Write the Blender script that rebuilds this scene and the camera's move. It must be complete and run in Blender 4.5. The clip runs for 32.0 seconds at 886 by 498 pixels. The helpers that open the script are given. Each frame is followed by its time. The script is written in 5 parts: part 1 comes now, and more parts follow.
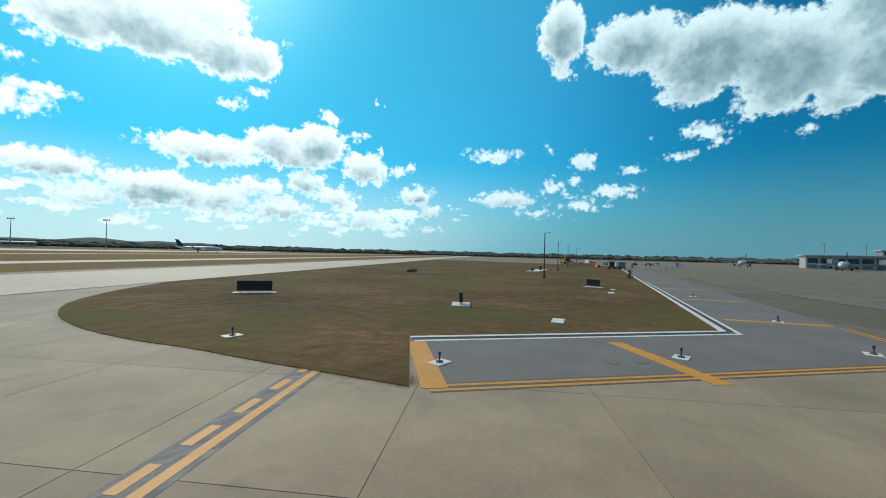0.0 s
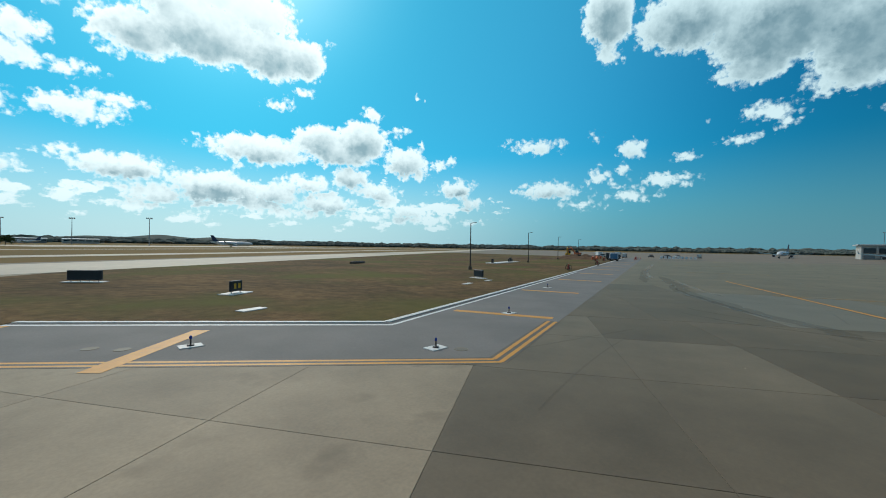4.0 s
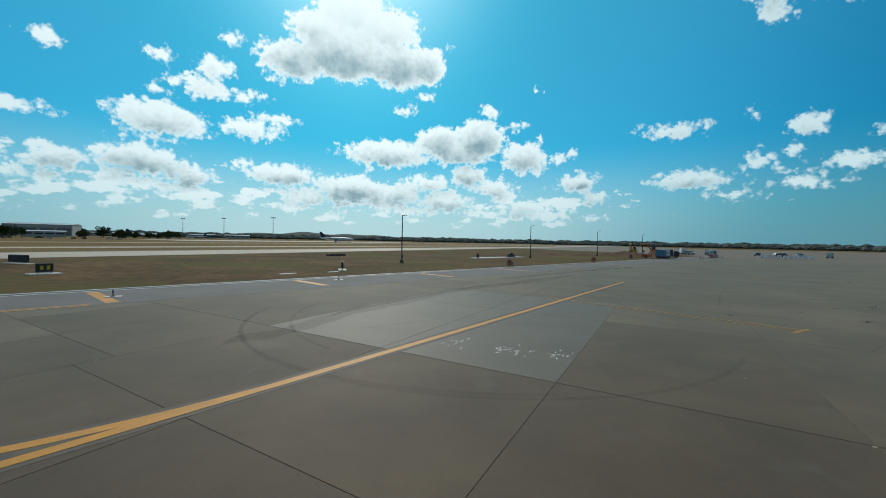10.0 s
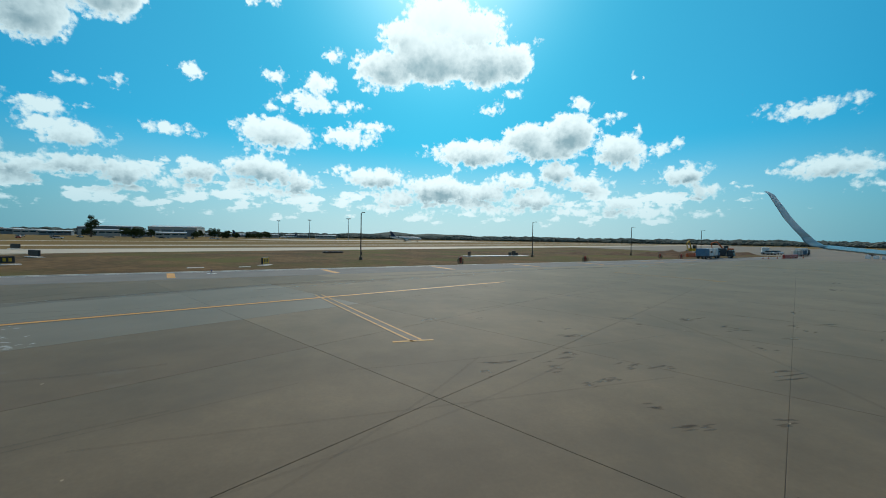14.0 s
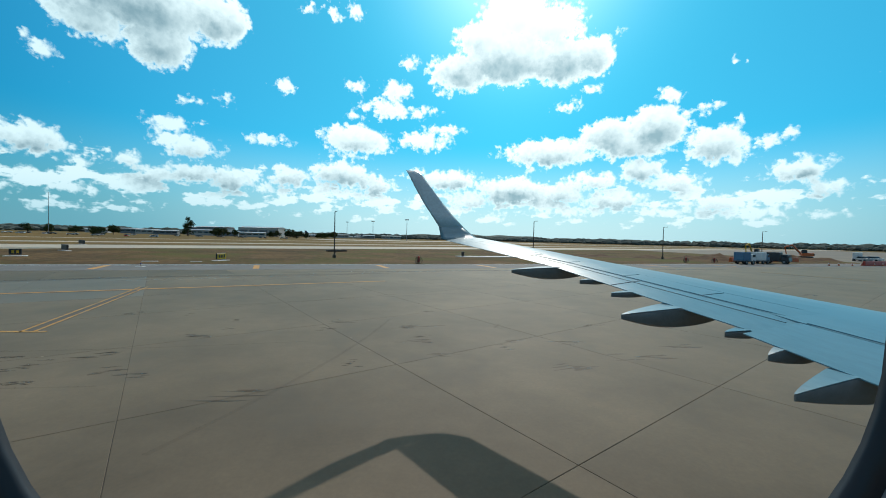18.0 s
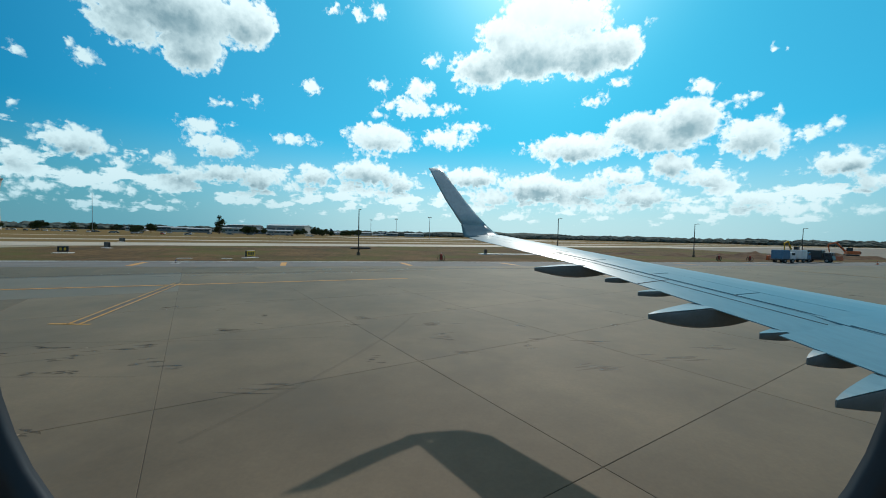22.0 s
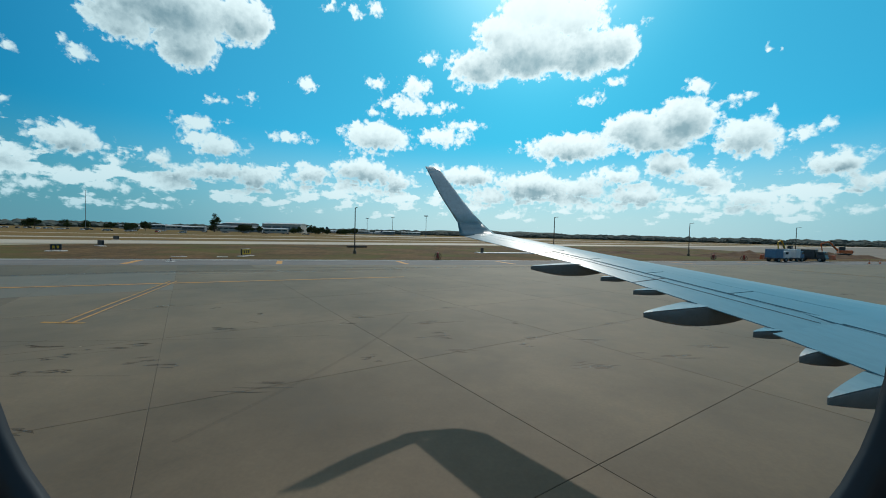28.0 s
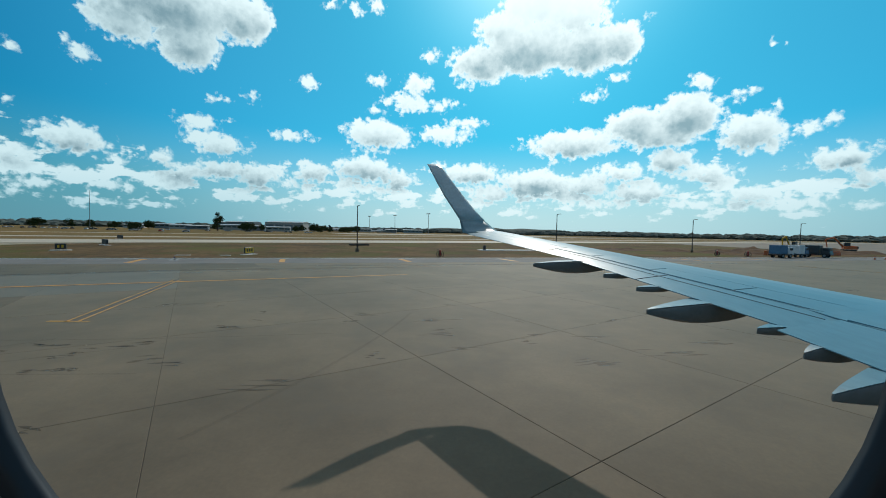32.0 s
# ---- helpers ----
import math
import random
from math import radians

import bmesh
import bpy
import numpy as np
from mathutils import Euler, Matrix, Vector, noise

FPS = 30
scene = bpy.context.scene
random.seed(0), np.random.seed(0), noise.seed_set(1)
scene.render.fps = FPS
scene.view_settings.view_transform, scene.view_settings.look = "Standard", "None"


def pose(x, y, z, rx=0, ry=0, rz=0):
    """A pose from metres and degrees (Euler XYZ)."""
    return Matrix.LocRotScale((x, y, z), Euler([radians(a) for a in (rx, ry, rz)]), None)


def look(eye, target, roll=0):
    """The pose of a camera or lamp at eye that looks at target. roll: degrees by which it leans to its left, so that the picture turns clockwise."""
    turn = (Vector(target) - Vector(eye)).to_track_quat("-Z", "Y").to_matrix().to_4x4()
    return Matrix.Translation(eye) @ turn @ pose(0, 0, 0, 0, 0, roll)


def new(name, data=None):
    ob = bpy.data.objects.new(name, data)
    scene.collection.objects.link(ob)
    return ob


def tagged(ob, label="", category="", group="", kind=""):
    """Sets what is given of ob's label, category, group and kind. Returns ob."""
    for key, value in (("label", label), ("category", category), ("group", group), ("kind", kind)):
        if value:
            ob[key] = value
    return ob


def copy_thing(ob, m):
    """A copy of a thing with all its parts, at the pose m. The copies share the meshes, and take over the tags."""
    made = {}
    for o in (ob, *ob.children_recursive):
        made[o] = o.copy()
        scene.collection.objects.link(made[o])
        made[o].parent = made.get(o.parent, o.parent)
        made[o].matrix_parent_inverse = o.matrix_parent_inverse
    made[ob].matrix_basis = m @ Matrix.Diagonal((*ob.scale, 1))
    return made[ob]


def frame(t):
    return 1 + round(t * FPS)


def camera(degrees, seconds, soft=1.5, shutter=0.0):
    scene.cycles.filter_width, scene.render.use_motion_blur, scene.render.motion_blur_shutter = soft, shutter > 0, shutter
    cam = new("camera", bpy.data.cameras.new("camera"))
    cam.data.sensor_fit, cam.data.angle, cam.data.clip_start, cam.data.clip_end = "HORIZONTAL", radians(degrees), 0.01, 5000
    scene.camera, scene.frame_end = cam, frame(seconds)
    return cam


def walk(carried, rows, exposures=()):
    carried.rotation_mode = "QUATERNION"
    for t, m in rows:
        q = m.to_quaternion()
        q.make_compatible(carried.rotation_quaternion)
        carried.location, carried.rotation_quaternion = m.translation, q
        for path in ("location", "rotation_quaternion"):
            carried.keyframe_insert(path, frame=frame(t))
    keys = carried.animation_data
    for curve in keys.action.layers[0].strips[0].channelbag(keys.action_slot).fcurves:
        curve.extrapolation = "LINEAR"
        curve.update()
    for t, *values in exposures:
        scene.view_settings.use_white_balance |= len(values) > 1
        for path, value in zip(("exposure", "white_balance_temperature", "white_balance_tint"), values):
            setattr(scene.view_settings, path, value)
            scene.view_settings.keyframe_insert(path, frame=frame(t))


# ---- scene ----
# Lens, path and exposure
cam = camera(98.1, 32.0, 0.95)


def aim(x, y, z, yaw, pitch, roll):
    """Camera pose from place, heading to the left of +y, tilt up and lean."""
    return pose(x, y, z, 90 + pitch, 0, yaw) @ pose(0, 0, 0, 0, 0, roll)


ROWS = [
    (0.0, aim(0.00, 0.00, 3.69, -49.93, 0.74, 1.44)),
    (1.0, aim(3.43, -3.29, 3.65, -49.72, 0.64, 1.44)),
    (2.0, aim(6.76, -6.72, 3.69, -48.05, 0.11, 1.24)),
    (3.0, aim(10.28, -10.74, 3.75, -45.35, -0.16, 0.89)),
    (3.5, aim(12.05, -12.30, 3.72, -44.72, -0.20, 0.98)),
    (5.5, aim(19.65, -17.48, 3.70, -39.75, -0.86, 0.69)),
    (6.0, aim(21.56, -19.10, 3.72, -38.45, -0.80, 0.78)),
    (7.0, aim(25.55, -21.98, 3.70, -34.87, -0.73, 0.64)),
    (8.0, aim(29.88, -24.65, 3.71, -31.97, -1.07, 0.54)),
    (9.0, aim(34.29, -27.27, 3.73, -30.41, -1.08, 1.05)),
    (10.0, aim(38.85, -29.58, 3.73, -26.60, -1.23, 1.17)),
    (11.0, aim(43.82, -31.06, 3.64, -22.87, -1.38, 1.03)),
    (12.0, aim(48.72, -32.86, 3.73, -20.60, -1.20, 1.28)),
    (13.0, aim(53.61, -34.05, 3.68, -17.39, -1.39, 1.19)),
    (14.0, aim(58.63, -35.16, 3.74, -13.84, -1.56, 0.99)),
    (14.5, aim(60.71, -35.61, 3.67, -12.87, -1.29, 1.53)),
    (15.5, aim(66.30, -35.86, 3.66, -9.45, -1.32, 1.49)),
    (16.5, aim(72.80, -35.84, 3.67, -6.51, -1.34, 1.45)),
    (17.0, aim(74.9735, -35.80, 3.68, -5.78, -1.14, 1.69)),
    (17.5, aim(74.9790, -35.80, 3.68, -4.45, -1.36, 1.55)),
    (18.0, aim(74.9850, -35.80, 3.68, -3.19, -1.57, 1.41)),
    (19.0, aim(74.9930, -35.80, 3.68, -1.57, -1.82, 1.28)),
    (20.0, aim(74.9987, -35.80, 3.68, -0.62, -1.78, 1.59)),
    (21.0, aim(74.9999, -35.80, 3.68, -0.03, -1.83, 1.42)),
    (22.0, aim(75.0004, -35.80, 3.68, 0.19, -2.01, 1.34)),
    (23.0, aim(75.0014, -35.80, 3.68, 0.68, -2.14, 1.24)),
    (24.0, aim(75.0003, -35.80, 3.68, 0.15, -1.89, 1.37)),
    (25.0, aim(75.0004, -35.80, 3.68, 0.18, -2.09, 1.29)),
    (25.5, aim(74.9994, -35.80, 3.68, -0.30, -2.06, 1.42)),
    (27.5, aim(74.9998, -35.80, 3.68, -0.11, -2.25, 1.39)),
    (28.0, aim(74.9993, -35.80, 3.68, -0.35, -2.21, 1.45)),
    (29.0, aim(74.9996, -35.80, 3.68, -0.21, -2.25, 1.40)),
    (30.0, aim(74.9996, -35.80, 3.68, -0.18, -2.40, 1.26)),
    (31.0, aim(74.9994, -35.80, 3.68, -0.28, -2.51, 1.27)),
    (32.0, aim(75.0000, -35.80, 3.68, 0.00, -2.58, 1.18)),
]
EXPOSURES = [(0.0, 0.02), (3.0, -0.04), (6.0, -0.25), (9.0, -0.32), (11.0, -0.24), (12.0, -0.22), (14.5, -0.13), (17.0, 0.03), (19.0, 0.08), (20.5, 0.06), (22.0, -0.08), (24.0, -0.2), (32.0, -0.16)]
walk(cam, ROWS, EXPOSURES)

# ------------------------------------------------------------ sky and sun
SUN_AZ, SUN_EL = -13.5, 38.5      # degrees to the left of +y, degrees up

# clouds: bearing, height, half width, half height in degrees
CLOUDS_HIGH = [(35.1, 24.7, 8.23, 3.36), (33.4, 21.2, 3.89, 2.81), (27.9, 25.1, 3.83, 2.79), (39.5, 21.7, 3.66, 2.04), (25.7, 25.6, 2.0, 2.12), (40.6, 23.4, 3.76, 1.54), (-5.1, 23.2, 5.08, 2.74), (-11.5, 24.8, 7.12, 3.68), (-19.2, 24.0, 6.05, 3.09), (-23.6, 24.2, 3.06, 2.61), (-12.9, 29.5, 5.86, 2.69), (-17.6, 28.2, 5.62, 2.4), (-7.8, 27.3, 4.05, 2.15), (-33.0, 18.4, 1.41, 1.12)]
CLOUDS_SMALL = [(44.4, 18.6, 0.62, 0.52), (43.0, 17.8, 1.31, 0.8), (16.4, 28.6, 1.21, 0.47), (13.3, 28.7, 1.09, 0.84), (10.2, 29.4, 1.19, 1.08), (19.6, 19.4, 1.46, 0.95), (2.2, 23.9, 1.4, 0.88), (48.1, 17.3, 0.55, 0.44), (48.4, 12.0, 0.43, 0.52), (30.4, 15.7, 1.35, 0.65), (26.3, 16.7, 1.13, 0.6), (21.7, 12.5, 2.5, 0.8), (29.3, 13.3, 0.75, 0.41), (-26.6, 26.3, 0.79, 0.47), (-23.6, 20.2, 1.4, 0.6), (-23.6, 22.0, 1.26, 0.52), (-2.9, 20.4, 1.08, 0.65), (-20.6, 18.3, 1.83, 0.63), (-37.3, 16.4, 1.17, 0.73), (-40.6, 14.7, 0.53, 1.06), (-43.1, 11.8, 1.44, 0.88), (-44.8, 12.4, 0.76, 0.73), (-16.0, 10.1, 1.16, 0.54), (10.0, 20.6, 1.6, 0.91)]
CLOUDS_LEFT = [(32.5, 12.8, 2.35, 0.99), (32.2, 11.1, 2.01, 1.0), (29.9, 10.4, 3.24, 1.52), (36.2, 8.1, 1.51, 1.04), (33.9, 6.7, 2.75, 1.22), (29.8, 7.5, 3.26, 1.41), (25.7, 7.0, 3.24, 1.62), (22.0, 6.3, 2.43, 0.91), (43.9, 9.2, 3.26, 1.62), (40.5, 7.3, 1.44, 0.68), (48.2, 7.3, 1.61, 1.08), (47.8, 5.7, 1.79, 0.99), (44.3, 5.8, 1.27, 0.88), (46.5, 4.3, 1.89, 0.79), (48.1, 3.2, 0.89, 0.5), (41.2, 4.7, 2.25, 0.93), (37.8, 4.7, 0.93, 0.46), (28.8, 4.2, 1.79, 0.58)]
CLOUDS_MIDDLE = [(4.3, 20.4, 2.31, 1.36), (5.1, 18.0, 4.44, 1.25), (8.8, 18.2, 1.62, 0.73), (9.9, 16.8, 1.29, 0.67), (-0.1, 18.0, 1.99, 0.89), (-3.3, 15.6, 2.99, 0.84), (9.9, 13.6, 5.63, 2.07), (10.6, 11.4, 2.57, 0.7), (-0.0, 13.9, 3.99, 1.32), (18.8, 7.9, 2.99, 1.46), (11.8, 8.8, 4.95, 1.9), (6.9, 7.6, 3.46, 1.46), (10.5, 5.9, 5.16, 0.89), (0.7, 9.6, 2.0, 0.73)]
CLOUDS_BANK = [(-18.2, 12.4, 7.15, 2.03), (-26.0, 14.3, 4.19, 2.52), (-31.7, 14.6, 4.12, 3.04), (-38.0, 12.1, 3.55, 2.26), (-29.0, 12.7, 4.61, 2.07), (-40.2, 10.6, 1.38, 0.99), (-30.1, 9.7, 2.77, 1.82), (-33.7, 7.9, 3.62, 1.09), (-45.8, 8.6, 2.96, 1.43), (-47.8, 6.4, 1.98, 1.22)]
CLOUDS_LOW = [(-3.9, 8.6, 5.15, 1.62), (-13.0, 7.2, 5.72, 2.08), (-19.9, 6.7, 4.6, 1.55), (-24.2, 8.4, 4.05, 1.27), (-27.0, 5.9, 4.81, 1.4), (-7.3, 5.9, 5.43, 1.07), (-37.8, 5.2, 2.85, 1.12), (-41.3, 4.0, 3.44, 0.82), (-44.5, 4.9, 1.9, 0.66), (-33.4, 4.2, 3.65, 0.84), (-21.5, 4.4, 6.55, 0.78), (-47.8, 3.5, 1.92, 0.51)]
CLOUDS_EAST = [(-57.0, 14.4, 3.75, 1.12), (-65.0, 15.1, 1.08, 0.58), (-69.8, 13.1, 1.9, 1.29), (-75.7, 11.7, 1.37, 0.62), (-65.7, 9.8, 1.45, 1.0), (-68.6, 10.6, 0.93, 0.76), (-67.6, 8.8, 1.28, 0.65), (-73.2, 9.0, 3.71, 0.96), (-69.2, 7.2, 3.16, 0.84), (-59.1, 8.3, 4.65, 1.37), (-63.5, 6.4, 3.54, 0.69)]
CLOUDS_EAST_HIGH = [(-66.6, 29.3, 3.48, 3.79), (-66.8, 25.0, 1.96, 1.12), (-75.8, 26.9, 6.27, 3.46), (-84.8, 24.3, 7.6, 4.51), (-92.1, 21.7, 5.69, 4.83), (-82.7, 20.7, 4.11, 2.13), (-90.2, 17.7, 3.72, 1.71), (-95.5, 17.1, 2.4, 2.09), (-83.9, 15.7, 2.55, 0.95), (-85.5, 14.4, 1.27, 0.69), (-81.4, 13.1, 1.76, 0.6), (-93.5, 14.3, 0.91, 0.33), (-99.5, 20.0, 5.0, 4.4), (-101.0, 25.5, 6.5, 4.5)]


def build_sky():
    w = bpy.data.worlds.new("sky")
    scene.world = w
    w.use_nodes = True
    nt = w.node_tree
    nt.nodes.clear()
    N, L = nt.nodes.new, nt.links.new

    def math_node(op, a, b=None, c=None):
        n = N("ShaderNodeMath")
        n.operation = op
        for i, v in enumerate((a, b, c)):
            if v is None:
                continue
            if isinstance(v, (int, float)):
                n.inputs[i].default_value = v
            else:
                L(v, n.inputs[i])
        return n.outputs[0]

    def ramp(v, lo, hi, a=0.0, b=1.0):
        n = N("ShaderNodeMapRange")
        n.interpolation_type = "SMOOTHSTEP"
        L(v, n.inputs[0])
        for i, x in zip((1, 2, 3, 4), (lo, hi, a, b)):
            n.inputs[i].default_value = x
        return n.outputs[0]

    def mix(fac, a, b, kind="MIX"):
        n = N("ShaderNodeMix")
        n.data_type, n.blend_type = "RGBA", kind
        for sock, v in ((n.inputs[0], fac), (n.inputs[6], a), (n.inputs[7], b)):
            if isinstance(v, (int, float)):
                sock.default_value = v
            elif isinstance(v, tuple):
                sock.default_value = (*v, 1)
            else:
                L(v, sock)
        return n.outputs[2]

    out, bg, tc, sky = N("ShaderNodeOutputWorld"), N("ShaderNodeBackground"), N("ShaderNodeTexCoord"), N("ShaderNodeTexSky")
    sky.sky_type, sky.sun_disc = "NISHITA", False
    sky.sun_elevation, sky.sun_rotation = radians(SUN_EL), radians(-SUN_AZ)
    sky.air_density, sky.dust_density, sky.ozone_density = 1.0, 1.2, 2.5
    bg.inputs[1].default_value = 0.1
    sep = N("ShaderNodeSeparateXYZ")
    L(tc.outputs["Generated"], sep.inputs[0])
    x, y, z = sep.outputs
    az = math_node("MULTIPLY", math_node("ARCTAN2", math_node("MULTIPLY", x, -1.0), y), 180 / math.pi)
    el = math_node("MULTIPLY", math_node("ARCSINE", z), 180 / math.pi)
    com = N("ShaderNodeCombineXYZ")
    L(az, com.inputs[0]), L(el, com.inputs[1])
    # ragged outlines: bend the coordinates by three sizes of noise
    def noise_at(scale, detail, rough):
        n = N("ShaderNodeTexNoise")
        n.inputs["Scale"].default_value, n.inputs["Detail"].default_value, n.inputs["Roughness"].default_value = scale, detail, rough
        L(com.outputs[0], n.inputs["Vector"])
        return n

    vec = com.outputs[0]
    for scale, wide, high in ((0.13, 0.9, 0.4), (0.45, 1.5, 1.1), (1.4, 1.0, 0.8)):
        sub, mul = N("ShaderNodeVectorMath"), N("ShaderNodeVectorMath")
        sub.operation, mul.operation = "SUBTRACT", "MULTIPLY_ADD"
        L(noise_at(scale, 3.0, 0.55).outputs["Color"], sub.inputs[0])
        sub.inputs[1].default_value = (0.5, 0.5, 0.5)
        L(sub.outputs[0], mul.inputs[0])
        mul.inputs[1].default_value = (wide, high, 0)
        L(vec, mul.inputs[2])
        vec = mul.outputs[0]
    flat = N("ShaderNodeVectorMath")
    flat.operation = "MULTIPLY"
    flat.inputs[1].default_value = (1, 1, 0)
    L(vec, flat.inputs[0])
    vec = flat.outputs[0]
    def cloud_field(v, blend, group):
        """Distance to the nearest cloud outline in degrees, negative inside."""
        near = None
        for a, e, hw, hh in group:
            m, ln = N("ShaderNodeVectorMath"), N("ShaderNodeVectorMath")
            m.operation, ln.operation = "MULTIPLY_ADD", "LENGTH"
            L(v, m.inputs[0])
            m.inputs[1].default_value, m.inputs[2].default_value = (1 / hw, 1 / hh, 0), (-a / hw, -e / hh, 0)
            L(m.outputs[0], ln.inputs[0])
            d = math_node("MULTIPLY_ADD", ln.outputs["Value"], hh, -hh)
            near = d if near is None else math_node("SMOOTH_MIN", near, d, blend)
        return math_node("ADD", near, 0.1)

    every = CLOUDS_HIGH + CLOUDS_SMALL + CLOUDS_LEFT + CLOUDS_MIDDLE + CLOUDS_BANK + CLOUDS_LOW + CLOUDS_EAST + CLOUDS_EAST_HIGH
    near = cloud_field(vec, 0.5, every)
    shift = N("ShaderNodeVectorMath")
    shift.operation = "ADD"
    shift.inputs[1].default_value = (0, 1.1, 0)
    L(vec, shift.inputs[0])
    above = cloud_field(shift.outputs[0], 2.0, [c for c in every if c[3] > 1.0])
    # low bank of small clouds towards the horizon
    lowv = N("ShaderNodeMapping")
    lowv.inputs["Scale"].default_value = (0.24, 0.62, 1)
    L(com.outputs[0], lowv.inputs["Vector"])
    ln = N("ShaderNodeTexNoise")
    ln.inputs["Scale"].default_value, ln.inputs["Detail"].default_value, ln.inputs["Roughness"].default_value = 1.0, 6.0, 0.52
    L(lowv.outputs[0], ln.inputs["Vector"])
    bank = math_node("MULTIPLY_ADD", math_node("ABSOLUTE", math_node("SUBTRACT", el, 5.2)), 0.42, -0.45)
    bank = math_node("MULTIPLY_ADD", math_node("SUBTRACT", ln.outputs["Fac"], 0.5), -7.5, bank)
    bank = math_node("ADD", bank, ramp(az, -42.0, -62.0, 0.0, 2.2))
    near = math_node("MINIMUM", near, math_node("MAXIMUM", bank, -1.0))
    # stray puffs
    puff = math_node("MULTIPLY_ADD", noise_at(0.21, 3.0, 0.5).outputs["Fac"], -14.0, 10.6)
    near = math_node("MINIMUM", near, math_node("MAXIMUM", puff, -0.7))
    # billows: rounded cells at two sizes, finer noise over them
    def cells(scale):
        n = N("ShaderNodeTexVoronoi")
        n.feature, n.inputs["Scale"].default_value = "SMOOTH_F1", scale
        n.inputs["Smoothness"].default_value = 0.35
        L(soft.outputs[0], n.inputs["Vector"])
        return math_node("SUBTRACT", n.outputs["Distance"], 0.42)

    soft = N("ShaderNodeVectorMath")
    soft.operation = "MULTIPLY_ADD"
    L(noise_at(1.1, 4.0, 0.6).outputs["Color"], soft.inputs[0])
    soft.inputs[1].default_value = (1.3, 1.3, 0)
    L(com.outputs[0], soft.inputs[2])
    lump = math_node("SUBTRACT", noise_at(0.7, 6.0, 0.55).outputs["Fac"], 0.5)
    small = math_node("SUBTRACT", noise_at(2.2, 4.0, 0.55).outputs["Fac"], 0.5)
    billow = math_node("MULTIPLY_ADD", cells(1.5), 0.7, math_node("MULTIPLY", cells(0.62), 0.7))
    rough = math_node("MULTIPLY_ADD", small, 1.0, math_node("MULTIPLY_ADD", lump, 1.8, billow))
    edge = math_node("ADD", rough, near)
    cover = ramp(edge, 0.34, -0.40)
    # depth inside the cloud and below its top turns white to grey; billows catch light
    low = ramp(el, 15.0, 5.0, 1.0, 1.8)
    depth = ramp(math_node("MULTIPLY", low, math_node("MULTIPLY_ADD", rough, 0.45, near)), 0.05, -1.1)
    under = ramp(math_node("MULTIPLY", low, math_node("MULTIPLY_ADD", rough, 0.5, above)), 0.3, -3.0)
    heart = math_node("POWER", math_node("MULTIPLY", under, depth), 0.75)
    heart = math_node("MULTIPLY", heart, math_node("MULTIPLY_ADD", lump, -0.7, math_node("MULTIPLY_ADD", billow, -0.12, 0.92)))
    sv = N("ShaderNodeVectorMath")
    sv.operation = "DOT_PRODUCT"
    L(tc.outputs["Generated"], sv.inputs[0])
    ca, ce = radians(SUN_AZ), radians(SUN_EL)
    sv.inputs[1].default_value = (-math.sin(ca) * math.cos(ce), math.cos(ca) * math.cos(ce), math.sin(ce))
    toward = ramp(sv.outputs["Value"], 0.6, 1.0)
    heart = math_node("MULTIPLY", heart, ramp(sv.outputs["Value"], 0.962, 0.988, 1.0, 0.2))
    rim = mix(toward, (7.0, 9.3, 9.9), (10.8, 12.6, 12.8))
    grey = mix(toward, (2.1, 3.6, 4.3), (3.3, 5.2, 5.9))
    haze = ramp(el, 14.0, 0.0, 0.0, 0.92)
    pale = mix(ramp(sv.outputs["Value"], 0.45, 0.95), (1.9, 5.0, 6.3), (7.2, 9.4, 9.6))
    cloud = mix(heart, rim, grey)
    cloud = mix(ramp(el, 7.0, 0.0, 0.0, 0.5), cloud, pale)
    tint = mix(1.0, sky.outputs[0], (0.05, 0.90, 1.17), "MULTIPLY")
    wide = ramp(sv.outputs["Value"], 0.35, 0.95, 0.0, 0.62)
    air = mix(haze, mix(wide, tint, (0.75, 4.9, 7.5)), pale)
    dim = ramp(sv.outputs["Value"], 0.15, 0.82, 0.62, 1.0)
    dimc = N("ShaderNodeCombineColor")
    for k in range(3):
        L(dim, dimc.inputs[k])
    air = mix(1.0, air, dimc.outputs[0], "MULTIPLY")
    glow = math_node("MULTIPLY", math_node("POWER", math_node("MAXIMUM", sv.outputs["Value"], 0.0), 55.0), 0.7)
    air = mix(glow, air, (11.0, 13.8, 14.6))
    view = mix(cover, air, cloud)
    # unseen clouds added overhead, to whiten the fill light on the ground
    top = N("ShaderNodeTexNoise")
    top.inputs["Scale"].default_value, top.inputs["Detail"].default_value = 3.2, 5.0
    L(tc.outputs["Generated"], top.inputs["Vector"])
    over = math_node("MULTIPLY", ramp(top.outputs["Fac"], 0.44, 0.54), ramp(el, 39.0, 46.0))
    L(mix(over, view, (7.4, 7.2, 6.9)), bg.inputs[0])
    L(bg.outputs[0], out.inputs[0])


build_sky()
sun = new("sun", bpy.data.lights.new("sun", "SUN"))
sun.data.energy, sun.data.angle, sun.data.color = 2.1, radians(0.6), (1.0, 0.93, 0.83)
sun.matrix_world = look((-math.sin(radians(SUN_AZ)) * 60, math.cos(radians(SUN_AZ)) * 60, 60 * math.tan(radians(SUN_EL))), (0, 0, 0))


